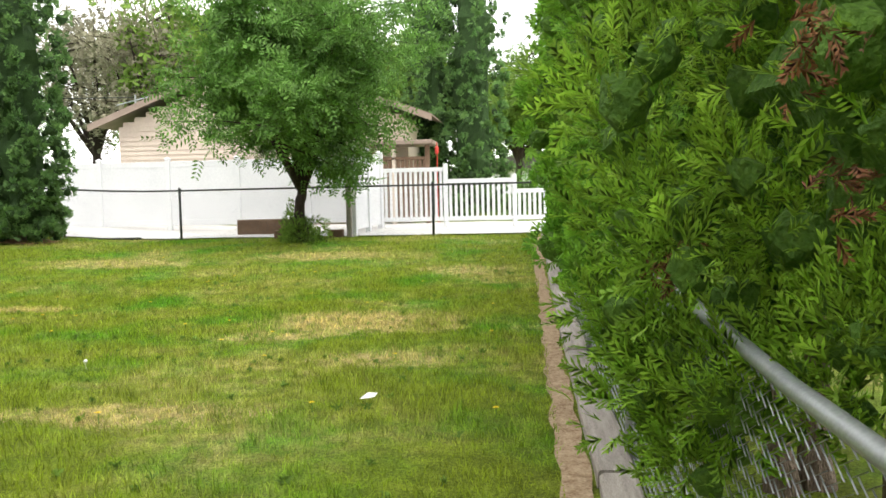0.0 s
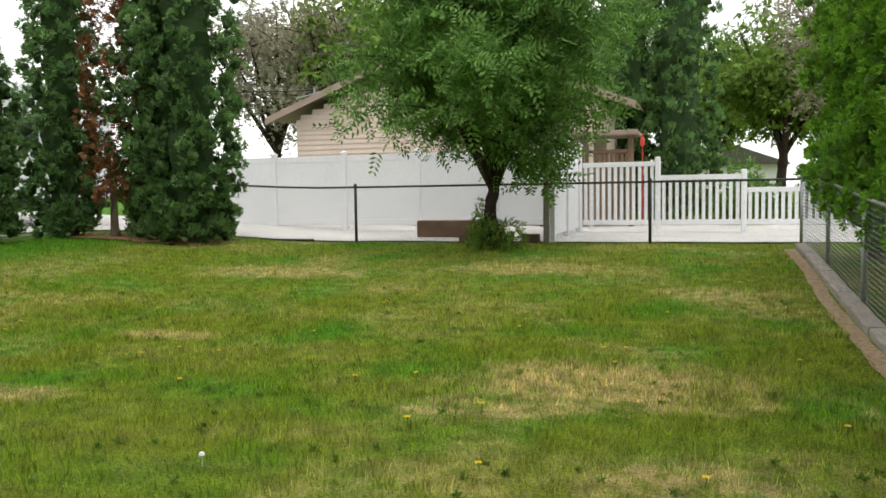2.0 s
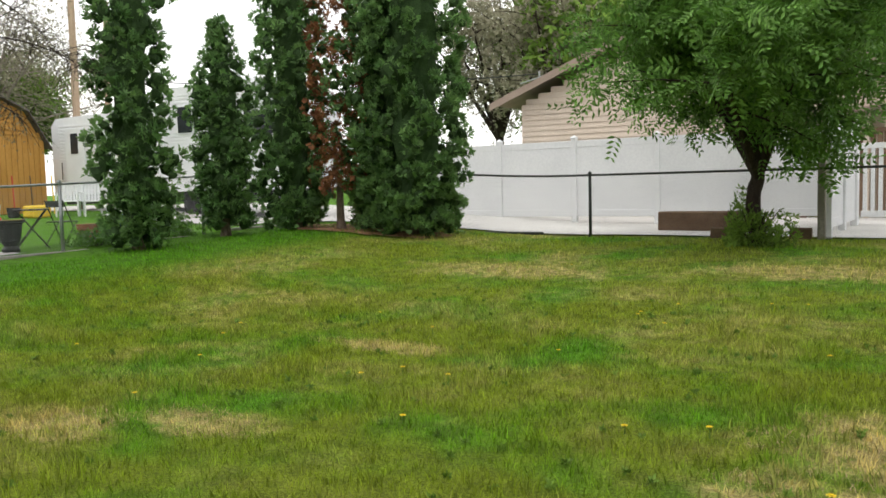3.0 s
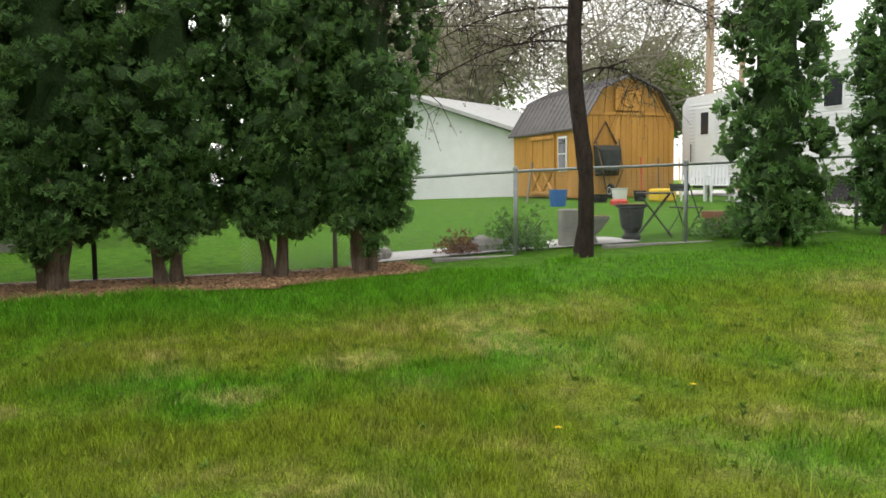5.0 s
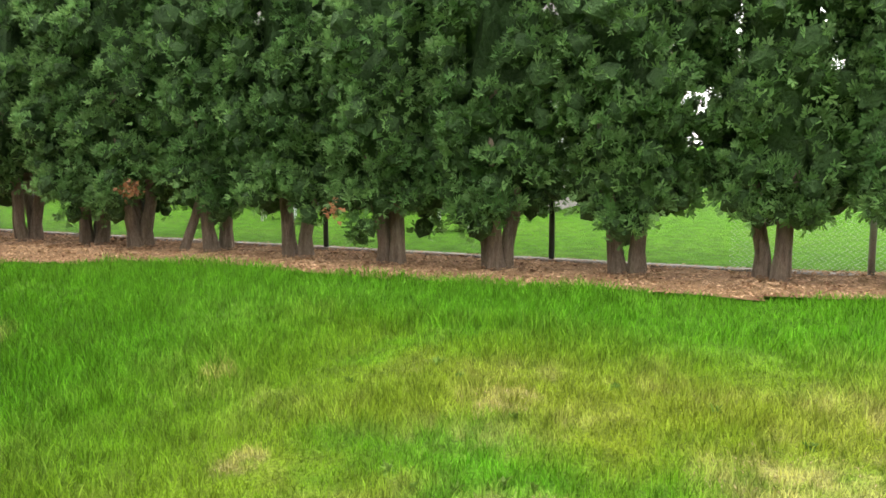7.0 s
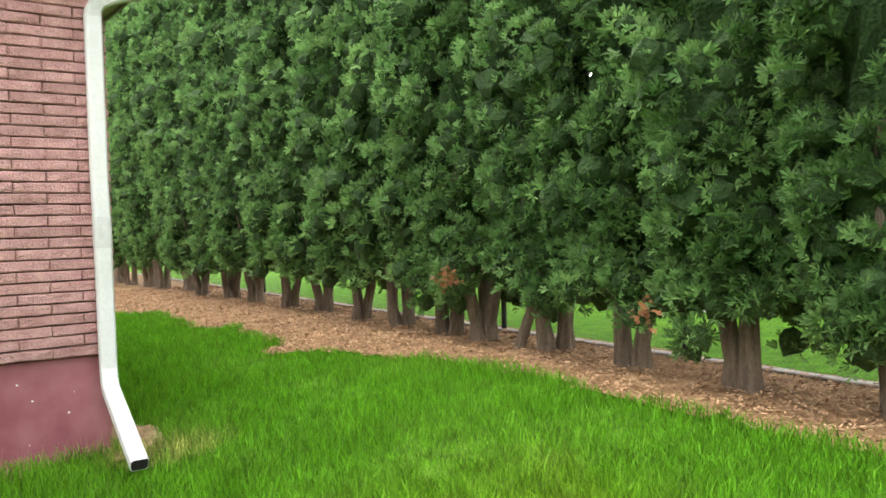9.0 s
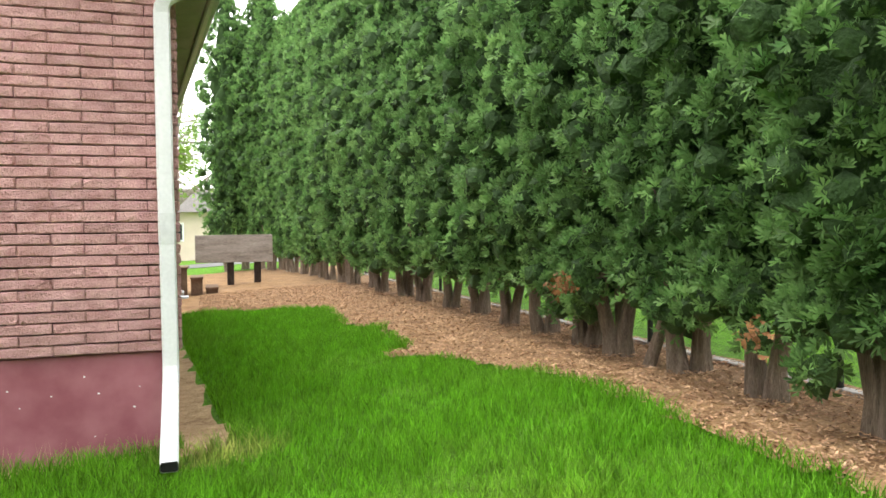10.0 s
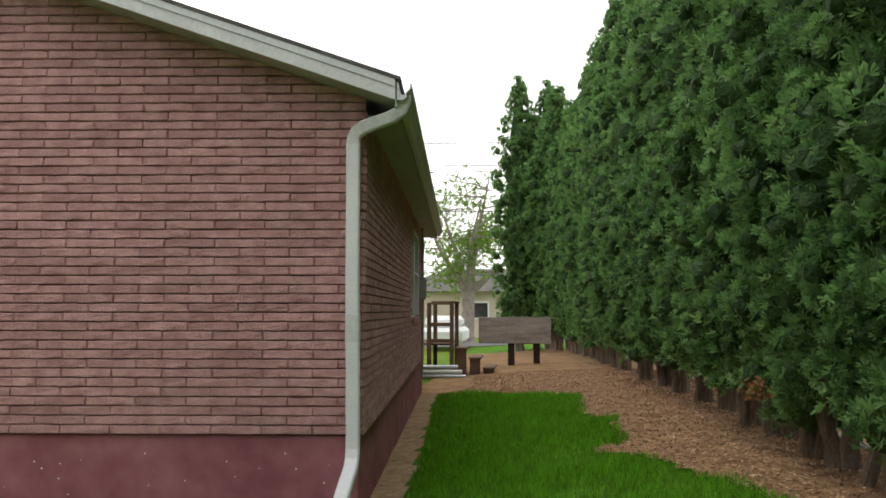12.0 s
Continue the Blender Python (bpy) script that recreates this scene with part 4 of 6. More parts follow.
hazy.matrix_basis = pose(-44.5, 19.0, land(-44.5, 19.0)) @ Matrix.Scale(1.7, 4)
copy_thing(hazy, pose(-43.0, 26.5, land(-43, 26.5), 0, 0, 130) @ Matrix.Scale(1.5, 4) @ Matrix.Scale(1 / 1.7, 4))
copy_thing(hazy, pose(-50.0, 12.0, land(-50, 12), 0, 0, 220) @ Matrix.Scale(1.7, 4) @ Matrix.Scale(1 / 1.7, 4))
street_tree = leafy_tree(93, 2.7, 6, 10.5, 4.6, 3400, 0.26, FARLEAF, TWIG, 0.36, "old street tree with thin yellow-green spring leaves", "background_tree", sparse=0.2, droop=0.2, rises=(0.35, 1.0))
street_tree.matrix_basis = pose(-9.1, -36, land(-9.1, -36) - 0.1, 0, 0, 40)
first = {}
for k, x, y, sc in spots:
    m = pose(x, y, land(x, y) - 0.1, 0, 0, rnd.uniform(0, 360)) @ Matrix.Diagonal((sc, sc, sc, 1))
    if k in first:
        copy_thing(far_trees[k], m @ Matrix.Diagonal((*far_trees[k].scale, 1)).inverted())
    else:
        far_trees[k].matrix_basis = m
        first[k] = 1
# two tall conifers by the neighbour's porch
plant_rows([arborvitae(51, 11.5, 1.25, 0.2, 1, 330, 12, 0.19, FOLIAGE, "tall dark arborvitae by the neighbour's house", "neighbour arborvitae")], [(-2.35, 30, 1.0), (-3.9, 30.5, 0.95)], rnd)

# ---- fences ----
def chain_link(name, ax, ay, bx, by, height, posts, pipe, label, wire=0.0022, dip=lambda x, y: 0.0):
    """Posts with caps, a top rail and a woven mesh of zigzag wires."""
    t = thing(name, label, "fence")
    L = math.hypot(bx - ax, by - ay)
    at = lambda d: (ax + (bx - ax) * d / L, ay + (by - ay) * d / L)
    gz = lambda d: land(*at(d)) - dip(*at(d))
    for d in posts:
        x, y = at(d)
        z = gz(d)
        p = part("post", Shape().tube([(x, y, z - 0.1), (x, y, z + height + 0.03)], 0.03, 10), pipe, t, smooth=True)
        part("cap", Shape().lathe([(0.037, -0.02), (0.038, 0.03), (0.026, 0.055), (0.006, 0.066)], 10, (x, y, z + height + 0.01)), pipe, p)
    n = int(L / 0.8) + 1
    part("top_rail", Shape().tube([(*at(L * i / n), gz(L * i / n) + height) for i in range(n + 1)], 0.021, 8), pipe, t, smooth=True)
    pitch, cell = 0.056, 0.056
    vs, fs = [], []
    k = 0
    rowsn = int(height / (cell / 2)) - 1
    cols = int(L / pitch)
    nx, ny = -(by - ay) / L, (bx - ax) / L
    i = np.arange(cols)
    for j in range(rowsn):
        z0, z1 = 0.03 + j * cell / 2, 0.03 + (j + 1) * cell / 2
        s0, s1 = (-0.5, 0.5) if j % 2 == 0 else (0.5, -0.5)
        d0, d1 = i * pitch + s0 * pitch, i * pitch + s1 * pitch
        g0 = np.array([gz(q) for q in d0]) if j < 2 else G0[s0]
        if j < 2:
            if j == 0:
                G0 = {}
            G0[s0] = g0
        g1 = G0[s1] if s1 in G0 else np.array([gz(q) for q in d1])
        G0[s1] = g1
        off = 0.004 * (1 if j % 2 else -1)
        ring = []
        for d, gg, zz in ((d0, g0, z0), (d1, g1, z1)):
            bx_, by_ = ax + (bx - ax) * d / L, ay + (by - ay) * d / L
            for c in range(3):
                a = 2 * math.pi * c / 3
                u, w = wire * math.cos(a), wire * math.sin(a)
                ring.append(np.stack([bx_ + nx * (off + u) + (bx - ax) / L * w, by_ + ny * (off + u) + (by - ay) / L * w, gg + zz], 1))
        blk = np.stack(ring, 1).reshape(-1, 3)
        vs.append(blk)
        o = (k + np.arange(cols) * 6)[:, None, None]
        tri = np.array([(0, 1, 4), (0, 4, 3), (1, 2, 5), (1, 5, 4), (2, 0, 3), (2, 3, 5)])
        fs.append((tri[None] + o).reshape(-1, 3))
        k += cols * 6
    part("mesh_wire", arrays_mesh("mesh_wire", np.concatenate(vs), np.concatenate(fs), pipe), None, t)
    return t


chain_link("chain_link_fence", 0.02, -3, 0.02, 18.72, 1.19, [0.35, 3.2, 7.2, 9.96, 12.75, 15.64, 18.4, 21.7], GALV, "galvanised chain-link fence below overhanging arborvitae", dip=lambda x, y: 0.17 * min(1.0, max(0.0, (6.9 - y) / 5.2)))
chain_link("chain_link_fence", 0.0, 18.7, -15.6, 18.7, 1.16, [2.59, 5.6, 8.54, 12.05], BLACKPIPE, "dark-posted chain-link fence along the alley", wire=0.0018)
chain_link("chain_link_fence", -15.6, 18.7, -15.6, 6.0, 1.16, [0.02, 3.1, 6.2, 8.9, 11.43], GALV, "grey chain-link fence between neighbouring gardens", wire=0.0028)
chain_link("chain_link_fence", -15.6, 6.0, -15.6, -22, 1.13, [1.65, 4.32, 7.0, 9.7, 12.4, 15.1, 17.8, 20.5, 23.2, 26], BLACKPIPE, "dark green chain-link fence behind the tree row", wire=0.0018)
# kerb under the side fence
s = Shape()
for k in range(16):
    y0 = -22 + k * 2.55
    s.box(-15.66, y0, land(-15.6, y0) - 0.06, -15.54, y0 + 2.54, land(-15.6, y0) + 0.055, 0.01)
solid("fence_kerb", s, STONE, "low concrete mow strip under the side fence", "kerb", kind="structure")
# landscape timbers
tl = [-3.0, -0.6, 1.65, 3.86, 6.93, 8.25, 9.7, 11.2, 13.1, 14.6, 16.3, 17.8]
for a, b in zip(tl[:-1], tl[1:]):
    q = random.Random(int(a * 10))
    s = Shape()
    w, z0 = q.uniform(0.085, 0.1), land(-0.1, a)
    n = 8
    for i in range(n + 1):
        u = i / n
        yy = a + 0.02 + (b - a - 0.035) * u
        z = land(-0.1, yy)
        for px, pz in ((-w, -0.05), (w, -0.05), (w, 0.075), (w - 0.02, 0.09), (-w + 0.02, 0.09), (-w, 0.07)):
            s.v.append((-0.085 + px + q.uniform(-0.006, 0.006), yy, z + pz + q.uniform(-0.004, 0.004) - 0.02 * (a == 3.86) * u))
    s.f = [(i * 6 + c, i * 6 + (c + 1) % 6, (i + 1) * 6 + (c + 1) % 6, (i + 1) * 6 + c) for i in range(n) for c in range(6)] + [tuple(range(6))[::-1], tuple(n * 6 + c for c in range(6))]
    solid("landscape_timber", s, TIMBER, "weathered grey landscape timber with cracks and knots", "timber", group="edging timbers")

# white vinyl fence with posts and caps
def vinyl_run(x0, y0, x1, y1, z0, z1, spans, label):
    t = thing("vinyl_fence", label, "fence")
    L = math.hypot(x1 - x0, y1 - y0)
    m = pose(x0, y0, 0, 0, 0, math.degrees(math.atan2(y1 - y0, x1 - x0)))
    d = L / spans
    for k in range(spans + 1):
        p = part("post", Shape().box(k * d - 0.064, -0.064, z0 - 0.4, k * d + 0.064, 0.064, z1 + 0.05, 0.008), VINYL, t, m=m)
        part("cap", Shape().add([(k * d + a, b, z1 + 0.05) for a, b in ((-0.075, -0.075), (0.075, -0.075), (0.075, 0.075), (-0.075, 0.075))] + [(k * d + a, b, z1 + 0.075) for a, b in ((-0.075, -0.075), (0.075, -0.075), (0.075, 0.075), (-0.075, 0.075))] + [(k * d, 0, z1 + 0.13)], [(3, 2, 1, 0), (0, 1, 5, 4), (1, 2, 6, 5), (2, 3, 7, 6), (3, 0, 4, 7), (4, 5, 8), (5, 6, 8), (6, 7, 8), (7, 4, 8)]), VINYL, p)
    for k in range(spans):
        a, b = k * d + 0.066, (k + 1) * d - 0.066
        part("rail", Shape().box(a, -0.022, z0, b, 0.022, z0 + 0.16, 0.006), VINYL, t, m=m)
        part("rail", Shape().box(a, -0.022, z1 - 0.16, b, 0.022, z1, 0.006), VINYL, t, m=m)
        part("panel", Shape().box(a, -0.015, z0 + 0.16, b, 0.015, z1 - 0.16), VINYL, t, m=m)
    return t


vinyl_run(-16.6, 22.6, -4.46, 22.6, 0.36, 2.17, 6, "tall solid white vinyl privacy fence with capped posts")
vinyl_run(-4.46, 22.4, -4.5, 19.1, 0.30, 2.17, 2, "white vinyl privacy panel closing off the alley")
pick = thing("picket_fence", "white vinyl picket fence stepping down in three heights", "fence")
for x0, x1, top in ((-4.38, -2.63, 1.82), (-2.63, -0.79, 1.5), (-0.79, 0.95, 1.2), (0.95, 2.8, 1.2)):
    part("post", Shape().box(x1 - 0.06, 22.14, 0.0, x1 + 0.06, 22.26, top + 0.08, 0.02), VINYL, pick)
    part("rail", Shape().box(x0 + 0.061, 22.175, top - 0.13, x1 - 0.061, 22.225, top - 0.02, 0.006), VINYL, pick)
    part("rail", Shape().box(x0 + 0.061, 22.175, 0.36, x1 - 0.061, 22.225, 0.48, 0.006), VINYL, pick)
    n = 12
    for i in range(n):
        c = x0 + 0.06 + (x1 - x0 - 0.12) * (i + 0.5) / n
        part("picket", Shape().box(c - 0.038, 22.19, 0.481, c + 0.038, 22.21, top - 0.131, 0.004), VINYL, pick)
solid("wooden_post", Shape().box(-4.62, 18.78, -0.1, -4.50, 18.90, 1.80, 0.012), TIMBER, "grey weathered square wooden post at the alley fence", "post")
solid("raised_bed", Shape().box(-7.8, 20.4, 0.1, -6.2, 20.7, 0.55, 0.02), DECK, "low reddish-brown timber planter against the white fence", "planter")
solid("brown_block", Shape().box(-5.05, 18.8, 0.1, -4.72, 19.0, 0.33, 0.015), DECK, "small brown timber block behind the fence", "block")
solid("brown_block", Shape().box(-6.35, 18.8, 0.1, -5.8, 18.95, 0.33, 0.015), DECK, "low brown timber block behind the fence", "block")
solid("loose_pipe", Shape().tube([(-10.9, 18.85, 0.2), (-9.6, 18.85, 0.2)], 0.03, 8), BLACKPIPE, "dark pipe lying along the fence foot", "pipe")

# ---- neighbouring buildings ----
beige = thing("beige_house", "neighbour's house with beige lap siding and a low gable roof", "house")
s, x0, x1, zt = Shape(), -14.15, -4.3, 3.55
k, z = 0, 0.2
ridge = (x0 + x1) / 2
while z < 5.9:
    lo = x0 + max(0, (z - 3.5)) / 0.385
    hi = x1 - max(0, (z - 3.5)) / 0.385
    if hi - lo < 0.3:
        break
    s.add([(lo, 27.0, z), (hi, 27.0, z), (hi, 27.032, z + 0.16), (lo, 27.032, z + 0.16), (lo, 27.05, z), (hi, 27.05, z)], [(0, 1, 2, 3), (4, 5, 1, 0)])
    z += 0.16
part("siding", s, SIDING, beige)
part("wall", Shape().box(x0, 27.05, 0, x1, 37, 3.5), SIDING, beige)
s = Shape()
for sx in (0, 1):
    for y0, y1, th, up in ((26.55, 37.5, 0.05, 0.17), (26.52, 26.58, 0.17, 0.0)):
        e = [(x0 - 0.85, 3.42 + up), (ridge, 3.42 + up + 0.385 * (ridge - x0 + 0.85))]
        pts = []
        for y in (y0, y1):
            for x, z in e:
                xx = x if not sx else x0 + x1 - x
                pts += [(xx, y, z), (xx, y, z + th)]
        s.add(pts, [(0, 2, 3, 1), (4, 5, 7, 6), (0, 1, 5, 4), (2, 6, 7, 3), (1, 3, 7, 5), (0, 4, 6, 2)])
part("roof", s, TAUPE, beige, "taupe roof edge")
porch = thing("porch", "neighbour's timber porch with brown posts and plank balustrade", "porch")
for x, q in ((-5.9, 0.07), (-5.2, 0.06), (-4.55, 0.06), (-3.5, 0.07)):
    part("post", Shape().box(x - q, 25.5, 0, x + q, 25.62, 2.6, 0.01), DECK if x != -4.55 else SIDING, porch)
for k in range(17):
    part("plank", Shape().box(-5.8 + k * 0.134, 25.53, 0.25, -5.8 + k * 0.134 + 0.11, 25.56, 2.15, 0.005), DECK, porch)
part("rail", Shape().box(-5.8, 25.5, 2.15, -3.58, 25.6, 2.25, 0.01), DECK, porch)
part("roof", Shape().box(-6.2, 25.3, 2.62, -3.3, 26.98, 2.75, 0.02), TAUPE, porch)
solid("red_feeder", Shape().lathe([(0.02, 0), (0.06, 0.05), (0.06, 0.2), (0.02, 0.26)], 10, (-3.2, 25.5, 2.3)).tube([(-3.2, 25.58, 0.1), (-3.2, 25.58, 2.66), (-3.2, 25.5, 2.62), (-3.2, 25.5, 2.5)], 0.012), REDP, "small red feeder hanging on a pole by the porch", "bird feeder")
# far white house and fence beyond the pickets
fh = thing("far_house", "small white house far down the street", "house")
part("wall", Shape().box(-4, 70, 0, 4, 78, 3.0), WHITE, fh)
part("roof", Shape().add([(-4.6, 69.5, 2.9), (4.6, 69.5, 2.9), (0, 69.5, 4.6), (-4.6, 78.5, 2.9), (4.6, 78.5, 2.9), (0, 78.5, 4.6)], [(0, 1, 2), (5, 4, 3), (0, 2, 5, 3), (2, 1, 4, 5), (1, 0, 3, 4)]), SHINGLE, fh)
for k in range(3):
    bush(90 + k, (-0.2, 2.2, 4.0)[k], (33, 31, 34)[k], 1.6, 1.8, 1100, 0.22, ASHLEAF, "rounded green shrub beyond the picket fence")

# the honey-coloured barn shed
SH = pose(-25.65, 17.15, land(-25.6, 17.0), 0, 0, 92)
shed = thing("barn_shed", "honey-stained wooden barn shed with dark gambrel roof", "shed", SH)
W, H, D = 2.95, 2.0, 4.6  # gable width along local x, wall height; local +y goes back
gam = [(-W / 2, 0.0), (W / 2, 0.0), (W / 2, H), (W / 2 * 0.62, H + 0.95), (0, H + 1.35), (-W / 2 * 0.62, H + 0.95), (-W / 2, H)]
s = Shape()
s.add([(x, 0.03, z) for x, z in gam] + [(x, D, z) for x, z in gam], [tuple(range(7)), tuple(range(13, 6, -1)), (0, 6, 13, 7), (1, 8, 9, 2), (0, 7, 8, 1)])
part("body", s, SHEDWOOD, shed)
for k in range(17):
    xa, xb = -W / 2 + W * k / 17, -W / 2 + W * (k + 1) / 17
    xc = (xa + xb) / 2
    part("plank", Shape().box(xa + 0.004, 0.0, 0.02, xb - 0.004, 0.028, 2.28, 0.005), SHEDWOOD, shed)
s = Shape()
for k in range(21):
    ya, yb = 0.1 + 4.4 * k / 21, 0.1 + 4.4 * (k + 1) / 21
    s.box(-W / 2 - 0.03, ya + 0.004, 0.02, -W / 2 - 0.002, yb - 0.004, H - 0.05, 0.005)
part("side_siding", s, SHEDWOOD, shed)
part("trim", Shape().box(-W / 2, -0.03, 2.28, W / 2, -0.002, 2.36, 0.006), SHEDWOOD, shed)
loft = part("loft_door", Shape().box(-0.42, -0.04, 2.42, 0.42, -0.003, 3.0, 0.01), SHEDWOOD, shed)
s = Shape()
for a, b, c, d in ((-0.46, 2.40, 0.46, 2.47), (-0.46, 2.95, 0.46, 3.02), (-0.46, 2.471, -0.39, 2.949), (0.39, 2.471, 0.46, 2.949)):
    s.box(a, -0.07, b, c, -0.041, d, 0.008)
part("loft_trim", s, SHEDWOOD, loft)
ringp = [(0.26 * math.cos(t * math.pi / 4 + math.pi / 8), -0.06, 2.71 + 0.2 * math.sin(t * math.pi / 4 + math.pi / 8)) for t in range(9)]
part("loft_ring", Shape().tube(ringp, 0.03, 6), SHEDWOOD, loft)
s = Shape()
for a, b in ((6, 5), (5, 4), (4, 3), (3, 2)):
    (xa, za), (xb, zb) = gam[a], gam[b]
    e = 0.12
    if a == 6:
        xa, za = xa - 0.12, za - 0.12
    if b == 2:
        xb, zb = xb + 0.12, zb - 0.12
    pts = [(x, y, z + t) for x, z in ((xa, za), (xb, zb)) for y in (-0.2, D + 0.2) for t in (0.01, 0.06)]
    s.add(pts, [(0, 1, 3, 2), (4, 6, 7, 5), (0, 4, 5, 1), (2, 3, 7, 6), (1, 5, 7, 3), (0, 2, 6, 4)])
part("roof", s, METALROOF, shed, "dark ribbed metal gambrel roof")
s = Shape()
for k in range(16):
    y = 0.0 + D * k / 15
    s.tube([(gam[6][0] - 0.1, y, gam[6][1] - 0.03), (gam[5][0], y, gam[5][1] + 0.075), (gam[4][0], y, gam[4][1] + 0.075)], 0.018, 5)
part("roof_ribs", s, METALROOF, shed)
dbl = part("double_door", Shape().box(-W / 2 - 0.06, 1.5, 0.05, -W / 2 - 0.031, 3.1, 1.85, 0.006), SHEDWOOD, shed)
s = Shape()
for y in (1.5, 2.27, 2.33, 3.02):
    s.box(-W / 2 - 0.09, y, 0.05, -W / 2 - 0.061, y + 0.08, 1.85, 0.006)
for z in (0.08, 0.75, 1.72):
    s.box(-W / 2 - 0.115, 1.5, z, -W / 2 - 0.091, 3.1, z + 0.09, 0.006)
part("door_trim", s, SHEDWOOD, dbl)
s = Shape()
for y0, y1 in ((1.6, 2.27), (2.42, 3.02)):
    for za, zb in ((0.17, 0.75), (0.75, 0.17)):
        s.tube([(-W / 2 - 0.075, y0, za), (-W / 2 - 0.075, y1, zb)], 0.035, 4)
part("door_braces", s, SHEDWOOD, dbl)
sw = part("window", Shape().box(-W / 2 - 0.07, 0.75, 0.75, -W / 2 - 0.031, 1.3, 1.75, 0.008), WHITE, shed, "small white sash window")
part("pane", Shape().box(-W / 2 - 0.08, 0.81, 0.82, -W / 2 - 0.071, 1.24, 1.24).box(-W / 2 - 0.08, 0.81, 1.28, -W / 2 - 0.071, 1.24, 1.69), GLASSY, sw)
# pulley frame on the gable
part("a_frame", Shape().tube([(-1.1, -0.04, 1.5), (-0.75, -0.04, 2.1), (-0.4, -0.04, 1.5)], 0.03, 6), DECK, shed)
garage = thing("white_garage", "white painted garage wall behind the shed", "garage")
part("wall", Shape().add([(-38, 10, 0), (-31, 16.5, 0), (-31, 16.5, 2.6), (-34.5, 13.2, 4.2), (-38, 10, 2.6), (-42, 15, 0), (-35, 21, 0), (-35, 21, 2.6), (-38.5, 18, 4.2), (-42, 15, 2.6)], [(0, 1, 2, 3, 4), (9, 8, 7, 6, 5), (4, 3, 8, 9), (3, 2, 7, 8), (1, 6, 7, 2), (0, 4, 9, 5)]), WHITE, garage)
s = Shape()
for (xa, ya, za), (xb, yb, zb) in (((-38.4, 9.7, 2.5), (-34.5, 13.2, 4.25)), ((-34.5, 13.2, 4.25), (-30.6, 16.8, 2.5))):
    dx, dy = -4.1, 4.9
    pts = [(x + dx * q, y + dy * q, z + t) for x, y, z in ((xa, ya, za), (xb, yb, zb)) for q in (-0.06, 1.05) for t in (0.03, 0.16)]
    s.add(pts, [(0, 1, 3, 2), (4, 6, 7, 5), (0, 4, 5, 1), (2, 3, 7, 6), (1, 5, 7, 3), (0, 2, 6, 4)])
part("roof", s, SOFFIT, garage, "pale grey roof")

# travel trailer
TR = pose(-20.8, 19.6, land(-19, 19) + 0.0, 0, 0, 6)
rv = thing("travel_trailer", "white travel trailer with ribbed sides on a concrete pad", "trailer", TR)
s = Shape()
prof = [(-5.2, 0.75), (3.6, 0.75), (3.6, 3.2), (3.3, 3.6), (-0.6, 3.6), (-0.8, 3.15), (-5.0, 3.02), (-5.2, 2.8)]
s.add([(x, 0, z) for x, z in prof] + [(x, 2.4, z) for x, z in prof], [tuple(range(8)), tuple(range(15, 7, -1))] + [(i, i + 8, (i + 1) % 8 + 8, (i + 1) % 8) for i in range(8)])
part("body", s, VINYL, rv)
s = Shape()
z = 0.85
while z < 3.45:
    s.box((-0.55 if z > 2.85 else -4.9), -0.014, z, 3.55, -0.001, z + 0.06, 0.006)
    z += 0.1
part("ribs", s, VINYL, rv)
for a, b, z0, z1 in ((-0.1, 0.4, 2.35, 3.05), (-4.35, -4.05, 1.95, 2.55), (2.2, 3.1, 2.1, 2.8)):
    w = part("window", Shape().box(a - 0.04, -0.04, z0 - 0.04, b + 0.04, -0.015, z1 + 0.04, 0.01), WHITE, rv)
    part("pane", Shape().box(a, -0.05, z0, b, -0.041, z1), GLASSY, w)
dr = part("door", Shape().box(-4.6, -0.035, 0.85, -3.8, -0.0145, 2.7, 0.01), WHITE, rv)
part("handle", Shape().tube([(-4.7, -0.1, 1.2), (-4.7, -0.1, 1.7)], 0.015, 6), BLACKPIPE, dr)
for x in (0.2, 1.1):
    wh = part("wheel", Shape().lathe([(0.1, -0.12), (0.34, -0.12), (0.37, -0.06), (0.37, 0.06), (0.34, 0.12), (0.1, 0.12)], 18), RUBBER, rv, m=pose(x, 0.2, 0.37, 90))
    part("rim", Shape().lathe([(0.02, -0.13), (0.2, -0.13), (0.2, 0.1), (0.02, 0.1)], 14), ALUM, wh)
part("chassis", Shape().box(-5.1, 0.3, 0.45, 3.5, 2.1, 0.75, 0.02), BLACKPIPE, rv)
part("roof_unit", Shape().box(1.2, 0.8, 3.6, 2.1, 1.7, 3.85, 0.06).box(-3.0, 0.9, 3.02, -2.2, 1.6, 3.22, 0.05), WHITE, rv)
# poles and wires
for x, y, h, r0, lean in ((-26.4, 20.2, 10, 0.13, 0.1), (-31, 24.5, 8.5, 0.13, 0.5)):
    up = solid("utility_pole", Shape().tube([(x, y, -0.2), (x + lean, y, h)], [r0, r0 * 0.75], 10), POLE, "bare wooden utility pole behind the shed", "utility pole", group="utility poles")
solid("utility_pole", Shape().tube([(-16.4, 33, 0), (-16.4, 33, 5.4)], [0.05, 0.04], 8).tube([(-17.2, 33, 5.0), (-15.8, 33, 5.3)], 0.03, 6), GALV, "slim grey service mast beside the beige house", "utility pole")


def wire(points, label="thin dark overhead wire"):
    (xa, ya, za), (xb, yb, zb), sag = points
    pts = [(xa + (xb - xa) * u, ya + (yb - ya) * u, za + (zb - za) * u - sag * 4 * u * (1 - u)) for u in [i / 16 for i in range(17)]]
    solid("overhead_wire", Shape().tube(pts, 0.02, 5), BLACKPIPE, label, "wire", group="overhead wires")


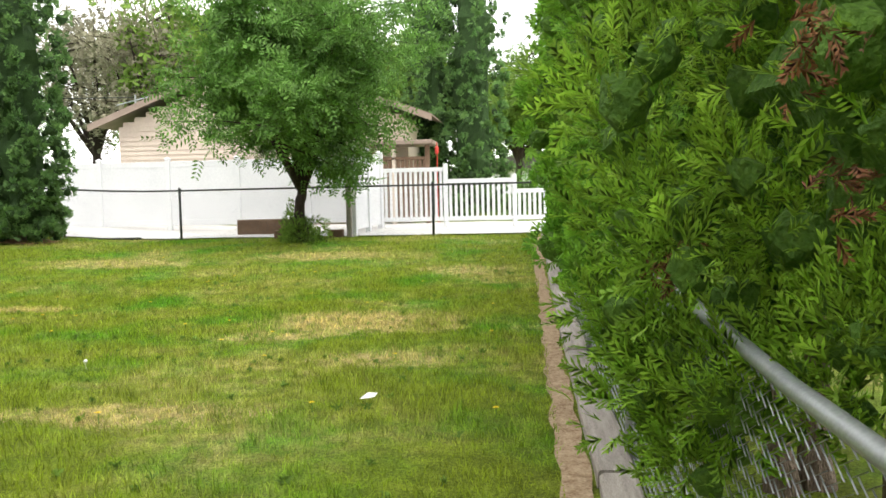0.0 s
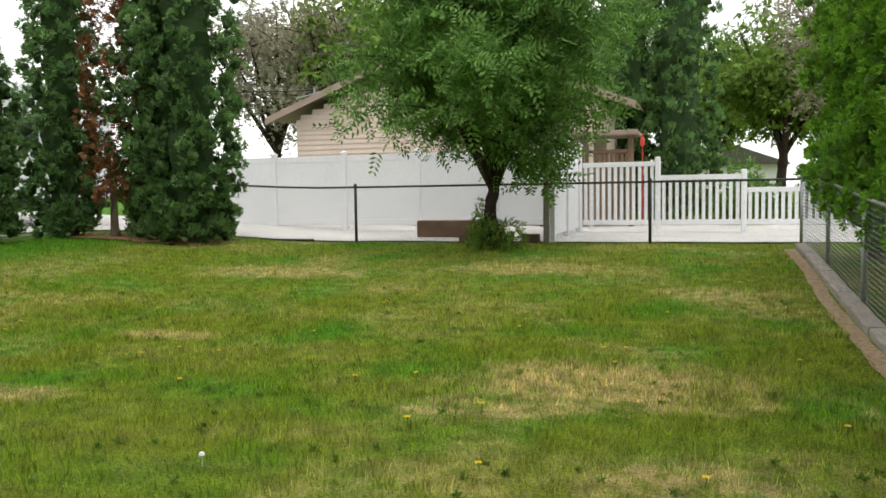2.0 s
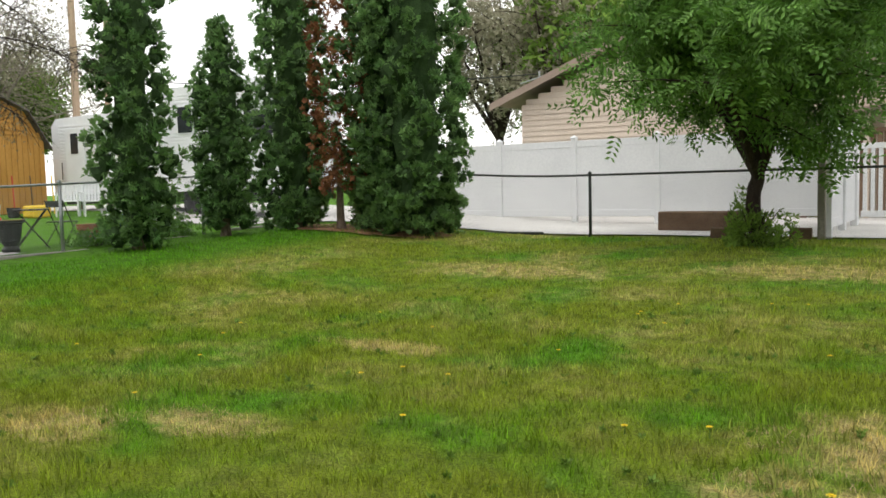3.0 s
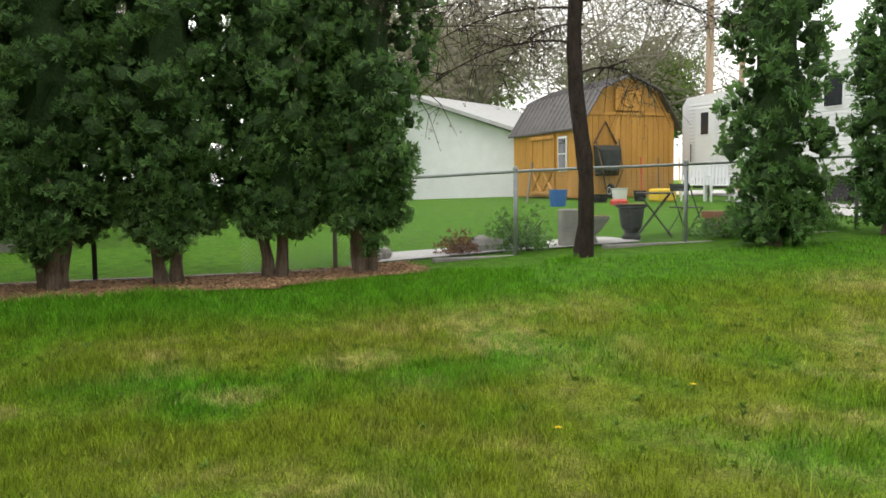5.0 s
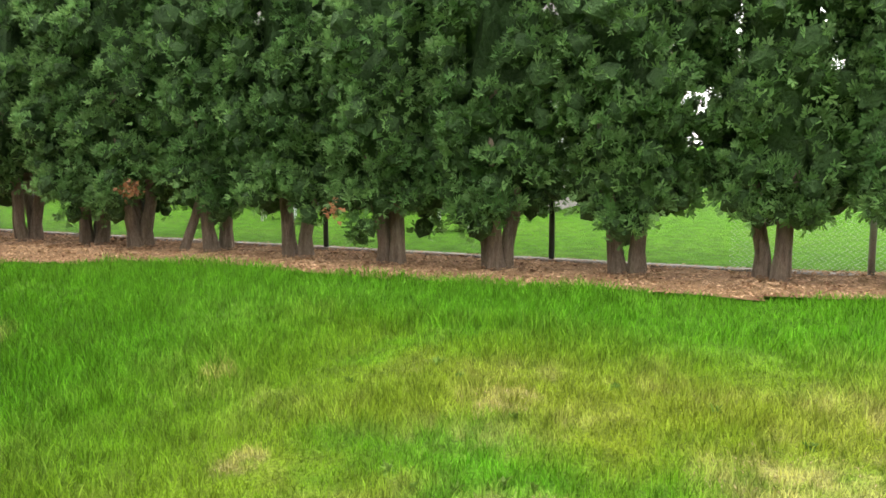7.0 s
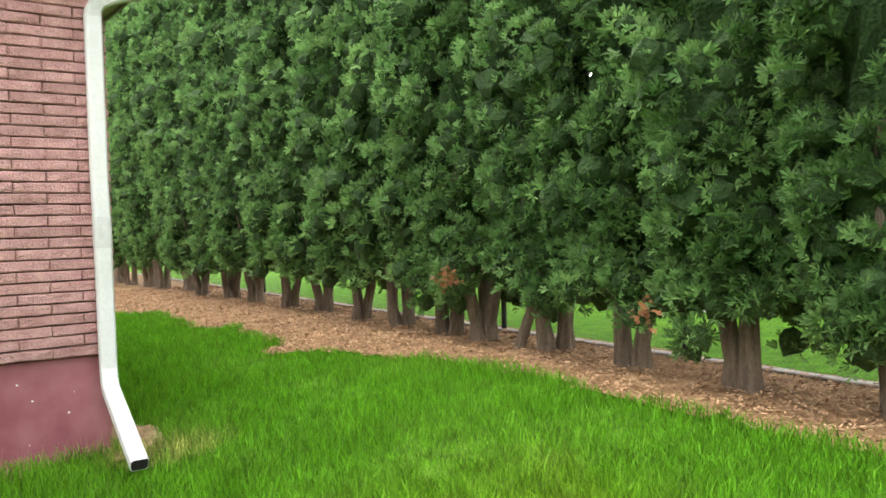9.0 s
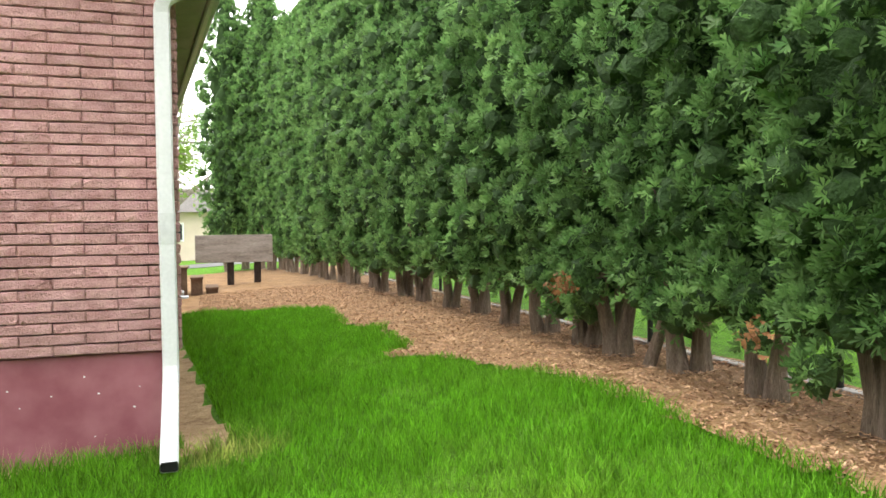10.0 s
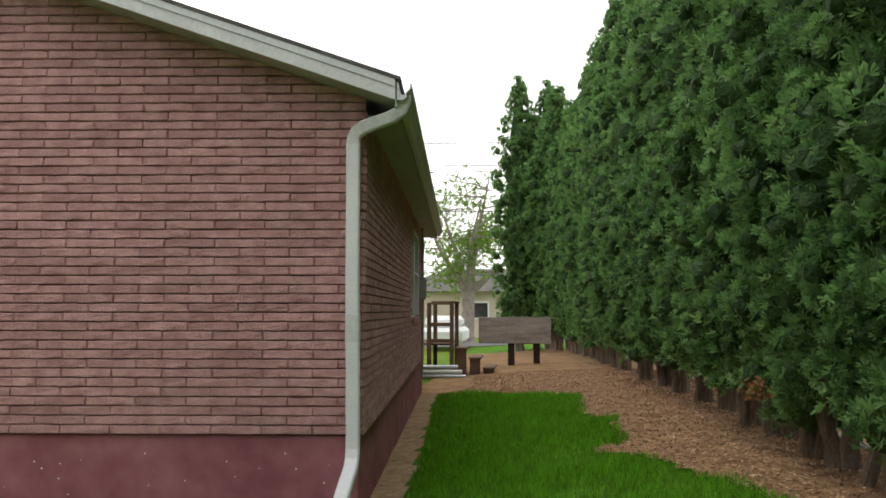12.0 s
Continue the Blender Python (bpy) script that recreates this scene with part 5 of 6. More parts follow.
solid("utility_pole", Shape().tube([(-60, 26, -0.2), (-60, 26, 9)], [0.14, 0.1], 8), POLE, "distant wooden utility pole", "utility pole", group="utility poles")
solid("utility_pole", Shape().tube([(-40, -33, -0.4), (-40, -33, 10.2)], [0.14, 0.1], 8), POLE, "wooden utility pole along the street", "utility pole", group="utility poles")
solid("utility_pole", Shape().tube([(25, -31, -0.4), (25, -31, 10.6)], [0.14, 0.1], 8), POLE, "wooden utility pole along the street", "utility pole", group="utility poles")
wire(((-60, 26, 7.2), (-26.35, 20.2, 8.0), 0.5))
wire(((-60, 26, 8.6), (-26.35, 20.2, 9.2), 0.5))
wire(((-16.4, 33, 5.3), (-30.9, 24.5, 5.6), 0.3))
for zz, sg in ((9.6, 0.4), (8.6, 0.5), (8.2, 0.4), (6.4, 0.5)):
    wire(((-40, -33, zz), (25, -31, zz + 0.5), sg))

# ---- behind the side fence: pots, table, chairs ----
def pot(x, y, prof, material, label, name="planter", cat="planter", rim=None):
    t = thing(name, label, cat, pose(x, y, land(x, y) + 0.02))
    part("bowl", Shape().lathe(prof, 18), material, t, smooth=False)
    part("soil", Shape().lathe([(prof[-1][0] * 0.2, prof[-1][1] - 0.05), (prof[-1][0] * 0.98, prof[-1][1] + 0.004)], 18), MULCH, t)
    return t


pot(-16.4, 12.05, [(0.13, 0), (0.15, 0.06), (0.10, 0.12), (0.16, 0.2), (0.2, 0.5), (0.25, 0.52), (0.25, 0.56)], BLACKPIPE, "tall black ribbed urn planter on a pale base")
pot(-16.3, 11.25, [(0.16, 0), (0.12, 0.12), (0.2, 0.2), (0.30, 0.34), (0.33, 0.38), (0.33, 0.42)], STONE, "shallow cast-stone bowl planter on a foot")
pot(-16.4, 13.6, [(0.15, 0), (0.2, 0.25), (0.24, 0.26), (0.25, 0.36)], TERRA, "terracotta flower pot behind the fence")
solid("stone_slab", Shape().box(-16.3, 10.75, 0.2, -16.1, 11.0, 0.75, 0.02), STONE, "upright grey stone slab behind the fence", "stone slab")
solid("blue_drum", Shape().lathe([(0.17, 0), (0.19, 0.1), (0.19, 0.45), (0.16, 0.5)], 14, (-16.35, 14.15, 0.3)), BLUEP, "faded blue plastic drum behind the fence", "drum")
solid("blue_bucket", Shape().lathe([(0.18, 0), (0.22, 0.38), (0.23, 0.4)], 16, (-23.1, 13.85, land(-23.1, 13.85))), BLUEP, "blue plastic bucket on the neighbour's grass", "bucket")
solid("red_can", Shape().box(-22.7, 15.0, 0.45, -22.3, 15.3, 0.72, 0.05), REDP, "red plastic fuel can by the shed", "can")
solid("yellow_crate", Shape().box(-22.9, 16.15, land(-22.6, 16.4), -22.4, 16.65, land(-22.6, 16.4) + 0.32, 0.04), YELP, "yellow plastic tub by the shed", "tub")
tb = thing("bistro_table", "folding dark metal bistro table with crossed legs", "table", pose(-16.9, 12.75, land(-16.9, 12.75), 0, 0, 60))
part("tabletop", Shape().box(-0.3, -0.3, 0.70, 0.3, 0.3, 0.725, 0.01), BLACKPIPE, tb)
for a in (-0.22, 0.22):
    part("leg", Shape().tube([(-0.28, a, 0), (0.24, a, 0.70)], 0.012, 6), BLACKPIPE, tb)
    part("leg", Shape().tube([(0.28, a, 0), (-0.24, a, 0.70)], 0.012, 6), BLACKPIPE, tb)
bc = thing("bistro_chair", "folding dark metal bistro chair", "chair", pose(-16.9, 13.35, land(-16.9, 13.3), 0, 0, 200))
part("seat", Shape().box(-0.2, -0.2, 0.44, 0.2, 0.2, 0.46, 0.008), BLACKPIPE, bc)
for a in (-0.19, 0.19):
    part("leg", Shape().tube([(a, -0.25, 0), (a, 0.2, 0.85)], 0.011, 6), BLACKPIPE, bc)
    part("leg", Shape().tube([(a, 0.25, 0), (a, -0.18, 0.45)], 0.011, 6), BLACKPIPE, bc)
part("backrest", Shape().box(-0.19, 0.17, 0.72, 0.19, 0.19, 0.84, 0.008), BLACKPIPE, bc)


def garden_chair(x, y, turn, material=WHITE, label="white moulded plastic garden chair"):
    c = thing("garden_chair", label, "chair", pose(x, y, land(x, y), 0, 0, turn), "garden chairs")
    part("seat", Shape().box(-0.25, -0.24, 0.38, 0.25, 0.24, 0.41, 0.012), material, c)
    s = Shape()
    for k in range(6):
        s.box(-0.24 + k * 0.082, 0.22, 0.40, -0.24 + k * 0.082 + 0.07, 0.25, 0.86 + 0.04 * math.sin(math.pi * (k + 0.5) / 6), 0.008)
    part("backrest", s, material, c)
    for a in (-0.26, 0.26):
        part("armrest", Shape().box(a - 0.025, -0.24, 0.60, a + 0.025, 0.24, 0.625, 0.008), material, c)
        for b in (-0.22, 0.22):
            part("leg", Shape().tube([(a * 1.05, b * 1.15, 0), (a, b, 0.6)], [0.022, 0.028], 6), material, c)


garden_chair(-22.3, 17.1, 40)
garden_chair(-21.9, 17.5, 70)
garden_chair(-18.2, 2.2, 100)
garden_chair(-18.9, -1.2, 30)
bush(21, -16.25, 10.1, 0.55, 0.6, 900, 0.08, ASHLEAF, "low green shrub behind the side fence")
bush(22, -16.3, 9.2, 0.3, 0.32, 400, 0.07, RUST, "small reddish shrub behind the side fence")
bush(23, -16.0, 15.0, 0.7, 0.6, 900, 0.08, ASHLEAF, "leafy green plants along the side fence")
bush(24, -15.9, 13.4, 0.6, 0.35, 600, 0.08, ASHLEAF, "leafy green plants along the side fence")
for k, (x, y, r0) in enumerate(((-16.35, 9.55, 0.2), (-16.3, 9.75, 0.15), (-16.2, 7.9, 0.13), (-16.4, 8.1, 0.12))):
    s = Shape()
    for j in range(5):
        for i in range(8):
            a, b = i * math.pi / 4, -1.2 + j * 0.65
            q = r0 * (1 + 0.25 * noise.noise(Vector((i, j, k))))
            s.v.append((x + q * math.cos(b) * math.cos(a), y + q * math.cos(b) * math.sin(a), land(x, y) + 0.1 + q * 0.8 * math.sin(b)))
    s.f = [(j * 8 + i, j * 8 + (i + 1) % 8, (j + 1) * 8 + (i + 1) % 8, (j + 1) * 8 + i) for j in range(4) for i in range(8)] + [tuple(range(7, -1, -1)), tuple(range(32, 40))]
    solid("garden_rock", s, STONE, "pale rough garden rock by the fence", "rock", group="garden rocks")
# things stored by the shed
barrow = thing("wheelbarrow", "dark green wheelbarrow stood on end against the shed", "wheelbarrow", SH @ pose(-0.75, -0.12, 0.0))
s = Shape()
s.add([(-0.36, 0.0, 0.62), (0.36, 0.0, 0.62), (0.42, 0.0, 1.45), (-0.42, 0.0, 1.45), (-0.22, -0.3, 0.75), (0.22, -0.3, 0.75), (0.3, -0.26, 1.3), (-0.3, -0.26, 1.3)], [(3, 2, 1, 0), (4, 5, 6, 7), (0, 1, 5, 4), (1, 2, 6, 5), (2, 3, 7, 6), (3, 0, 4, 7)])
part("tray", s, BLACKPIPE, barrow, "dark green steel tray")
for x in (-0.3, 0.3):
    part("handle", Shape().tube([(x * 0.5, -0.2, 0.25), (x, -0.33, 0.75), (x * 1.2, -0.02, 1.62)], 0.022, 7), DECK, barrow)
wheel = part("wheel", Shape().lathe([(0.05, -0.045), (0.17, -0.045), (0.2, -0.02), (0.2, 0.02), (0.17, 0.045), (0.05, 0.045)], 16), RUBBER, barrow, m=pose(0, -0.2, 0.2, 0, 90, 0))
part("rim", Shape().lathe([(0.01, -0.03), (0.11, -0.05), (0.11, 0.05), (0.01, 0.03)], 12), ALUM, wheel)
for k, (x, y, r0, h) in enumerate(((-23.3, 15.6, 0.2, 0.34), (-23.2, 16.1, 0.16, 0.26), (-23.6, 15.2, 0.22, 0.2))):
    solid("garden_tub", Shape().lathe([(r0 * 0.8, 0), (r0, h * 0.9), (r0 * 1.08, h), (r0 * 0.9, h * 0.97), (r0 * 0.75, 0.1)], 16, (x, y, land(x, y))), (PAPER, RUBBER, RUBBER)[k], ("white plastic tub on the grass by the shed", "black plastic tub on the grass by the shed", "black plastic tub on the grass by the shed")[k], "tub", group="garden tubs")
for k, (x, y) in enumerate(((-24.1, 17.2), (-23.9, 17.7), (-24.3, 16.8))):
    t = solid("long_tool", Shape().tube([(x, y, 0.4), (x - 0.25, y + 0.1, 1.75)], 0.018, 6).box(x - 0.08, y - 0.02, 0.4, x + 0.1, y + 0.02, 0.65, 0.01), (DECK, YELP, REDP)[k], "long-handled garden tool leaning on the shed", "garden tool", group="garden tools")
solid("leaning_board", Shape().box(-0.3, 0, 0, 0.3, 0.03, 1.1, 0.005), TIMBER, "grey board leaning on the shed wall", "board", pose(-26.2, 14.3, land(-26, 14), -8, 0, -26))

# white neighbour's house behind the tree row
nb = thing("neighbour_house", "white-sided neighbouring house with grey plank skirting seen through the trees", "house")
s, z = Shape(), 0.7
while z < 3.2:
    s.add([(-21.5, -14, z), (-21.5, 2.6, z), (-21.52, 2.6, z + 0.16), (-21.52, -14, z + 0.16), (-21.53, -14, z), (-21.53, 2.6, z)], [(0, 1, 2, 3), (4, 5, 1, 0)])
    s.add([(-21.5, 2.6, z), (-28, 2.6, z), (-28, 2.58, z + 0.16), (-21.5, 2.58, z + 0.16)], [(0, 1, 2, 3)])
    z += 0.16
part("siding", s, WHITE, nb)
part("foundation", Shape().box(-28, -14, -0.3, -21.54, 2.57, 0.72, 0.01), STONE, nb)
part("wall", Shape().box(-28, -14, 0.72, -21.54, 2.56, 3.3), WHITE, nb)
part("roof", Shape().add([(-21, -14.5, 3.2), (-21, 3.1, 3.2), (-24.8, 3.1, 4.9), (-24.8, -14.5, 4.9), (-28.6, -14.5, 3.2), (-28.6, 3.1, 3.2)], [(0, 1, 2, 3), (3, 2, 5, 4), (1, 5, 2), (0, 3, 4), (0, 4, 5, 1)]), SHINGLE, nb)
for y in (-0.9, -6.2):
    w = part("window", Shape().box(-21.52, y - 0.5, 1.6, -21.44, y + 0.5, 2.7, 0.01), WHITE, nb)
    part("pane", Shape().box(-21.44, y - 0.42, 1.68, -21.43, y + 0.42, 2.62), GLASSY, w)
dk = thing("side_deck", "low grey plank deck beside the neighbour's house", "deck")
for k in range(4):
    part("plank", Shape().box(-20.9, -6.0, 0.3 + 0.16 * k, -20.86, 1.2, 0.45 + 0.16 * k, 0.006), TIMBER, dk)
part("top", Shape().box(-21.4, -6.0, 0.94, -20.84, 1.2, 0.98, 0.006), TIMBER, dk)

# ---- past the side of the house: porch steps, board, street ----
st = thing("porch_steps", "brown timber porch with railings, steps and stacked boards", "porch")
for x, y in ((-9.8, -13.25), (-10.36, -13.25), (-9.8, -14.6), (-10.36, -14.6)):
    part("post", Shape().box(x - 0.05, y - 0.05, -0.3, x + 0.05, y + 0.05, 1.6, 0.01), DECK, st)
for z in (0.62, 1.02, 1.55):
    part("rail", Shape().box(-10.309, -13.28, z, -9.851, -13.22, z + 0.09, 0.008), DECK, st)
part("handrail", Shape().box(-10.43, -14.7, 1.601, -10.29, -13.18, 1.64, 0.008), DECK, st)
for k in range(3):
    part("step", Shape().box(-10.43 - 0.34 * k - 0.3, -14.5, 0.45 - 0.24 * k, -10.43 - 0.34 * k, -13.3, 0.50 - 0.24 * k, 0.01), DECK, st)
    part("stringer", Shape().box(-10.43 - 0.34 * k - 0.28, -13.42, -0.3, -10.43 - 0.34 * k - 0.02, -13.36, 0.449 - 0.24 * k, 0.006), DECK, st)
for k in range(8):
    part("plank", Shape().box(-10.3 + k * 0.15, -16.0, 0.55, -10.3 + k * 0.15 + 0.14, -13.31, 0.6, 0.006), DECK, st)
for k in range(3):
    g = Shape().tube([(-10.75 + 0.1 * k, -12.7 - 0.06 * k, -0.17 + 0.11 * k), (-9.35, -12.72, -0.17 + 0.11 * k)], 0.055, 10)
    solid("stacked_pipe", g, GALV if k != 1 else ALUM, "grey pipe stacked beside the porch", "pipe", group="stacked pipes")
sg = thing("plywood_board", "weathered plywood board on short stubby posts", "board")
part("board", Shape().box(-12.85, -16.06, 0.5, -10.85, -16.0, 1.23, 0.008), BOARD, sg, "stained grey-brown plywood")
for x in (-12.45, -11.75):
    part("post", Shape().box(x - 0.09, -16.2, -0.3, x + 0.09, -16.07, 0.55, 0.01), DARKBARK, sg)
solid("parked_car", Shape().box(-0.9, -2.2, 0.3, 0.9, 2.2, 0.95, 0.15).box(-0.75, -1.2, 0.95, 0.75, 1.3, 1.45, 0.2), WHITE, "white parked car by the street", "car", pose(-8.6, -29, -0.26))
fs = thing("street_house", "pale house across the street with a low roof", "house")
part("wall", Shape().box(-18, -52, -0.3, -4, -44, 2.6), SIDING, fs)
part("roof", Shape().add([(-18.6, -43.4, 2.6), (-3.4, -43.4, 2.6), (-3.4, -52.6, 2.6), (-18.6, -52.6, 2.6), (-15, -48, 4.2), (-7, -48, 4.2)], [(0, 1, 5, 4), (1, 2, 5), (2, 3, 4, 5), (3, 0, 4), (3, 2, 1, 0)]), SHINGLE, fs)
w = part("window", Shape().box(-9.8, -43.99, 0.9, -8.6, -43.95, 2.0, 0.01), WHITE, fs)
part("pane", Shape().box(-9.7, -43.95, 1.0, -8.7, -43.94, 1.9), GLASSY, w)

# ---- small things on the lawn ----
def dandelion(x, y, r):
    z = land(x, y)
    t = thing("dandelion", "yellow dandelion flower in the grass", "flower", pose(x, y, z), "dandelions")
    h = 0.045 + 0.03 * r.random()
    part("stem", Shape().tube([(0, 0, 0), (0.004, 0, h)], 0.0025, 5), ASHLEAF, t)
    s = Shape()
    for ring, rad in ((14, 0.021), (9, 0.012)):
        for i in range(ring):
            a = 2 * math.pi * i / ring
            c, q = math.cos(a), math.sin(a)
            s.add([(0, 0, h), (rad * c - 0.004 * q, rad * q + 0.004 * c, h + 0.006 + 0.4 * (0.021 - rad)), (rad * c + 0.004 * q, rad * q - 0.004 * c, h + 0.006 + 0.4 * (0.021 - rad))], [(0, 1, 2)])
    part("bloom", s, DANDY, t)


DFL = [(-2.73, 6.8), (-0.84, 7.93), (-2.31, 9.47), (-2.46, 10.02), (-6.38, 8.91), (-5.46, 8.15), (-5.41, 10.35), (-5.26, 11.9), (-9.02, 10.23), (-5.3, 12.1), (-4.16, 12.7), (-3.84, 12.83), (-8.68, 9.67), (-8.08, 8.85), (-7.45, 7.71), (-9.02, 7.45), (-1.9, 5.2), (-3.2, 4.9), (-0.7, 5.1), (-6.2, 9.2), (-4.9, 11.6), (-2.0, 11.9), (-0.9, 9.8), (-7.9, 11.2), (-3.4, 10.9), (-9.6, 8.7), (-6.9, 10.7)]
r = random.Random(3)
for x, y in DFL:
    dandelion(x, y, r)
for k in range(14):
    dandelion(r.uniform(-9, -0.6), r.uniform(6, 15), r)
zp = land(-1.55, 5.55)
solid("paper_scrap", Shape().add([(-1.60, 5.50, zp + 0.05), (-1.50, 5.52, zp + 0.06), (-1.49, 5.60, zp + 0.07), (-1.585, 5.59, zp + 0.055), (-1.55, 5.55, zp + 0.085), (-1.55, 5.55, zp + 0.04)], [(0, 1, 4), (1, 2, 4), (2, 3, 4), (3, 0, 4), (1, 0, 5), (2, 1, 5), (3, 2, 5), (0, 3, 5)]), PAPER, "crumpled scrap of white paper on the grass", "paper", pose(-0.03, -0.09, -0.015))
zp = land(-4.18, 6.52)
solid("seed_head", Shape().lathe([(0.002, 0), (0.002, 0.05), (0.012, 0.055), (0.018, 0.067), (0.012, 0.08), (0.003, 0.085)], 10, (-4.18, 6.52, zp)), PAPER, "white dandelion seed head in the grass", "flower")
# rust-coloured dead sprays
for k, (x, y, z, n) in enumerate(((-14.06, 0.28, 0.77, 60), (-14.2, 2.6, 0.6, 25), (-0.05, 1.36, 1.375, 26), (0.02, 1.40, 1.16, 16), (-0.12, 2.2, 0.95, 40))):
    nr = np.random.RandomState(k)
    p = nr.normal(size=(n, 3)) * (0.05 if x < -1 else 0.035) + np.array([x, y, z])
    v, f = scatter(p, nr.normal(size=(n, 3)) + np.array([0.5, 0, -0.4]), 0.05 * nr.uniform(0.6, 1.2, n), KIT if x < -1 else FEATHER, k)
    tagged(part("dead_spray", arrays_mesh("dead_spray", v, f, RUST), None), "withered rust-brown sprays hanging in the foliage", "dead foliage", kind="stuff")
# bare twigs in the hedge
for k, (y, z) in enumerate(((7.0, 1.9), (7.6, 1.75), (6.5, 2.3), (5.2, 1.6), (5.4, 2.0), (8.4, 2.2))):
    q = random.Random(k)
    s = Shape()
    for i in range(5):
        o = Vector((0.3, y + q.uniform(-0.15, 0.15), z + q.uniform(-0.15, 0.2)))
        d = Vector((-0.35 - 0.2 * q.random(), q.uniform(-0.5, 0.2), q.uniform(-0.3, 0.25)))
        s.tube([o, o + d * 0.3 + Vector((0, 0.03, 0.04)), o + d * 0.6 + Vector((0, -0.03, 0.06)), o + d * 0.8 + Vector((0, 0.02, 0.03)), o + d], [0.007, 0.006, 0.0045, 0.003, 0.0015], 5)
        s.tube([o + d * 0.5, o + d * 0.8 + Vector((0, 0.12, -0.1))], [0.004, 0.0015], 5)
    solid("dead_branch", s, TWIG, "bare grey dead branch sticking out of the hedge", "branch", group="dead branches")

# ---- mulch chips, grass blades and bricks ----
nr = np.random.RandomState(8)
cv, cf, k = [], [], 0
for _ in range(90000):
    x, y = nr.uniform(-15.7, -11.0), nr.uniform(-13, 8.3)
    if not in_bed(x - 0.05, y):
        continue
    a, L, w = nr.uniform(0, 6.28), nr.uniform(0.006, 0.024), nr.uniform(0.003, 0.008)
    z = land(x, y) + 0.045 + nr.uniform(0, 0.012)
    ux, uy = math.cos(a) * L, math.sin(a) * L
    vx, vy = -math.sin(a) * w, math.cos(a) * w
    t0, t1 = nr.uniform(-0.007, 0.007, 2)
    cv += [(x - ux - vx, y - uy - vy, z - t0), (x + ux - vx, y + uy - vy, z + t0), (x + ux + vx, y + uy + vy, z + t0 + t1), (x - ux + vx, y - uy + vy, z - t0 + t1)]
    cf += [(k, k + 1, k + 2), (k, k + 2, k + 3)]
    k += 4
tagged(part("mulch_chips", arrays_mesh("mulch_chips", np.array(cv), np.array(cf), CHIP), None), "loose brown bark chips and dead needles", "mulch", kind="stuff")


def on_lawn(x, y):
    if in_bed(x + 0.04, y) or x > -0.33 or y > 18.55 or x < -15.4:
        return False
    u, v = (x + 11.03) * 0.9965 + (y - 0.965) * 0.0837, -(x + 11.03) * 0.0837 + (y - 0.965) * 0.9965
    if -0.02 < u < 8.0 and v < 0.02:
        return False
    if -0.30 < u <= 0 and v < 0.2:
        return False
    return True


def blades(name, count, x0, y0, x1, y1, hmin, hmax, width, seed, label, keep=lambda x, y: True, material=None, lay=1.0):
    r = np.random.RandomState(seed)
    xs, ys = r.uniform(x0, x1, count), r.uniform(y0, y1, count)
    ok = np.array([on_lawn(x, y) and keep(x, y) for x, y in zip(xs, ys)])
    xs, ys = xs[ok], ys[ok]
    n = len(xs)
    z = np.array([land(x, y) + 0.015 * noise.noise(Vector((x * 0.7, y * 0.7, 0))) for x, y in zip(xs, ys)]) - 0.005
    tuft = np.array([0.6 + 0.8 * (0.5 + noise.noise(Vector((x * 1.3, y * 1.3, 4)))) for x, y in zip(xs, ys)])
    h = r.uniform(hmin, hmax, n) * np.clip(tuft, 0.5, 1.5)
    a = r.uniform(0, 6.283, n)
    b = r.uniform(0, 6.283, n)
    ln = h * r.uniform(0.15, 0.8, n) * lay
    c, s = np.cos(a) * width, np.sin(a) * width
    P = np.stack([xs, ys, z], 1)
    tip = P + np.stack([np.cos(b) * ln, np.sin(b) * ln, h], 1)
    midp = P + np.stack([np.cos(b) * ln * 0.3, np.sin(b) * ln * 0.3, h * 0.6], 1)
    wv = np.stack([c, s, 0 * c], 1)
    V = np.stack([P - wv, P + wv, midp + wv * 0.8, midp - wv * 0.8, tip], 1).reshape(-1, 3)
    o = np.arange(n)[:, None, None] * 5
    F = (np.array([(0, 1, 2), (0, 2, 3), (3, 2, 4)])[None] + o).reshape(-1, 3)
    tagged(part(name, arrays_mesh(name, V, F, material or BLADE), None), label, "grass", kind="stuff")


blades("grass", 150000, -12.9, 2.2, -0.33, 12.5, 0.025, 0.06, 0.003, 1, "short patchy lawn grass, green and straw-coloured")
blades("grass", 45000, -14.3, 8.0, -0.4, 18.5, 0.03, 0.07, 0.005, 2, "short patchy lawn grass farther across the yard")
blades("grass", 60000, -12.6, 3.0, -7.6, 7.6, 0.03, 0.075, 0.003, 5, "lawn grass near the house corner, uneven and tufted")
blades("grass_tufts", 60000, -12.4, 3.0, -0.6, 12.0, 0.06, 0.12, 0.003, 9, "taller green tufts standing out of the lawn", keep=lambda x, y: noise.noise(Vector((x * 3.3, y * 3.3, 21))) > 0.33)
blades("lush_grass", 170000, -14.6, -8.5, -9.3, 5.6, 0.05, 0.125, 0.0034, 3, "thick bright green grass beside the house", keep=lambda x, y: y < 3.6 + 1.6 * noise.noise(Vector((x * 1.1, y * 1.1, 2))) or x < -12.5 + 0.5 * noise.noise(Vector((x, y, 6))))
blades("lush_grass", 36000, -14.6, 3.5, -12.0, 10.5, 0.04, 0.095, 0.0035, 4, "thick green grass beside the tree row", keep=lambda x, y: x < -12.7 + 0.8 * noise.noise(Vector((x * 1.2, y * 1.2, 8))) and y < 9.3 + 1.5 * noise.noise(Vector((x, y, 1))))

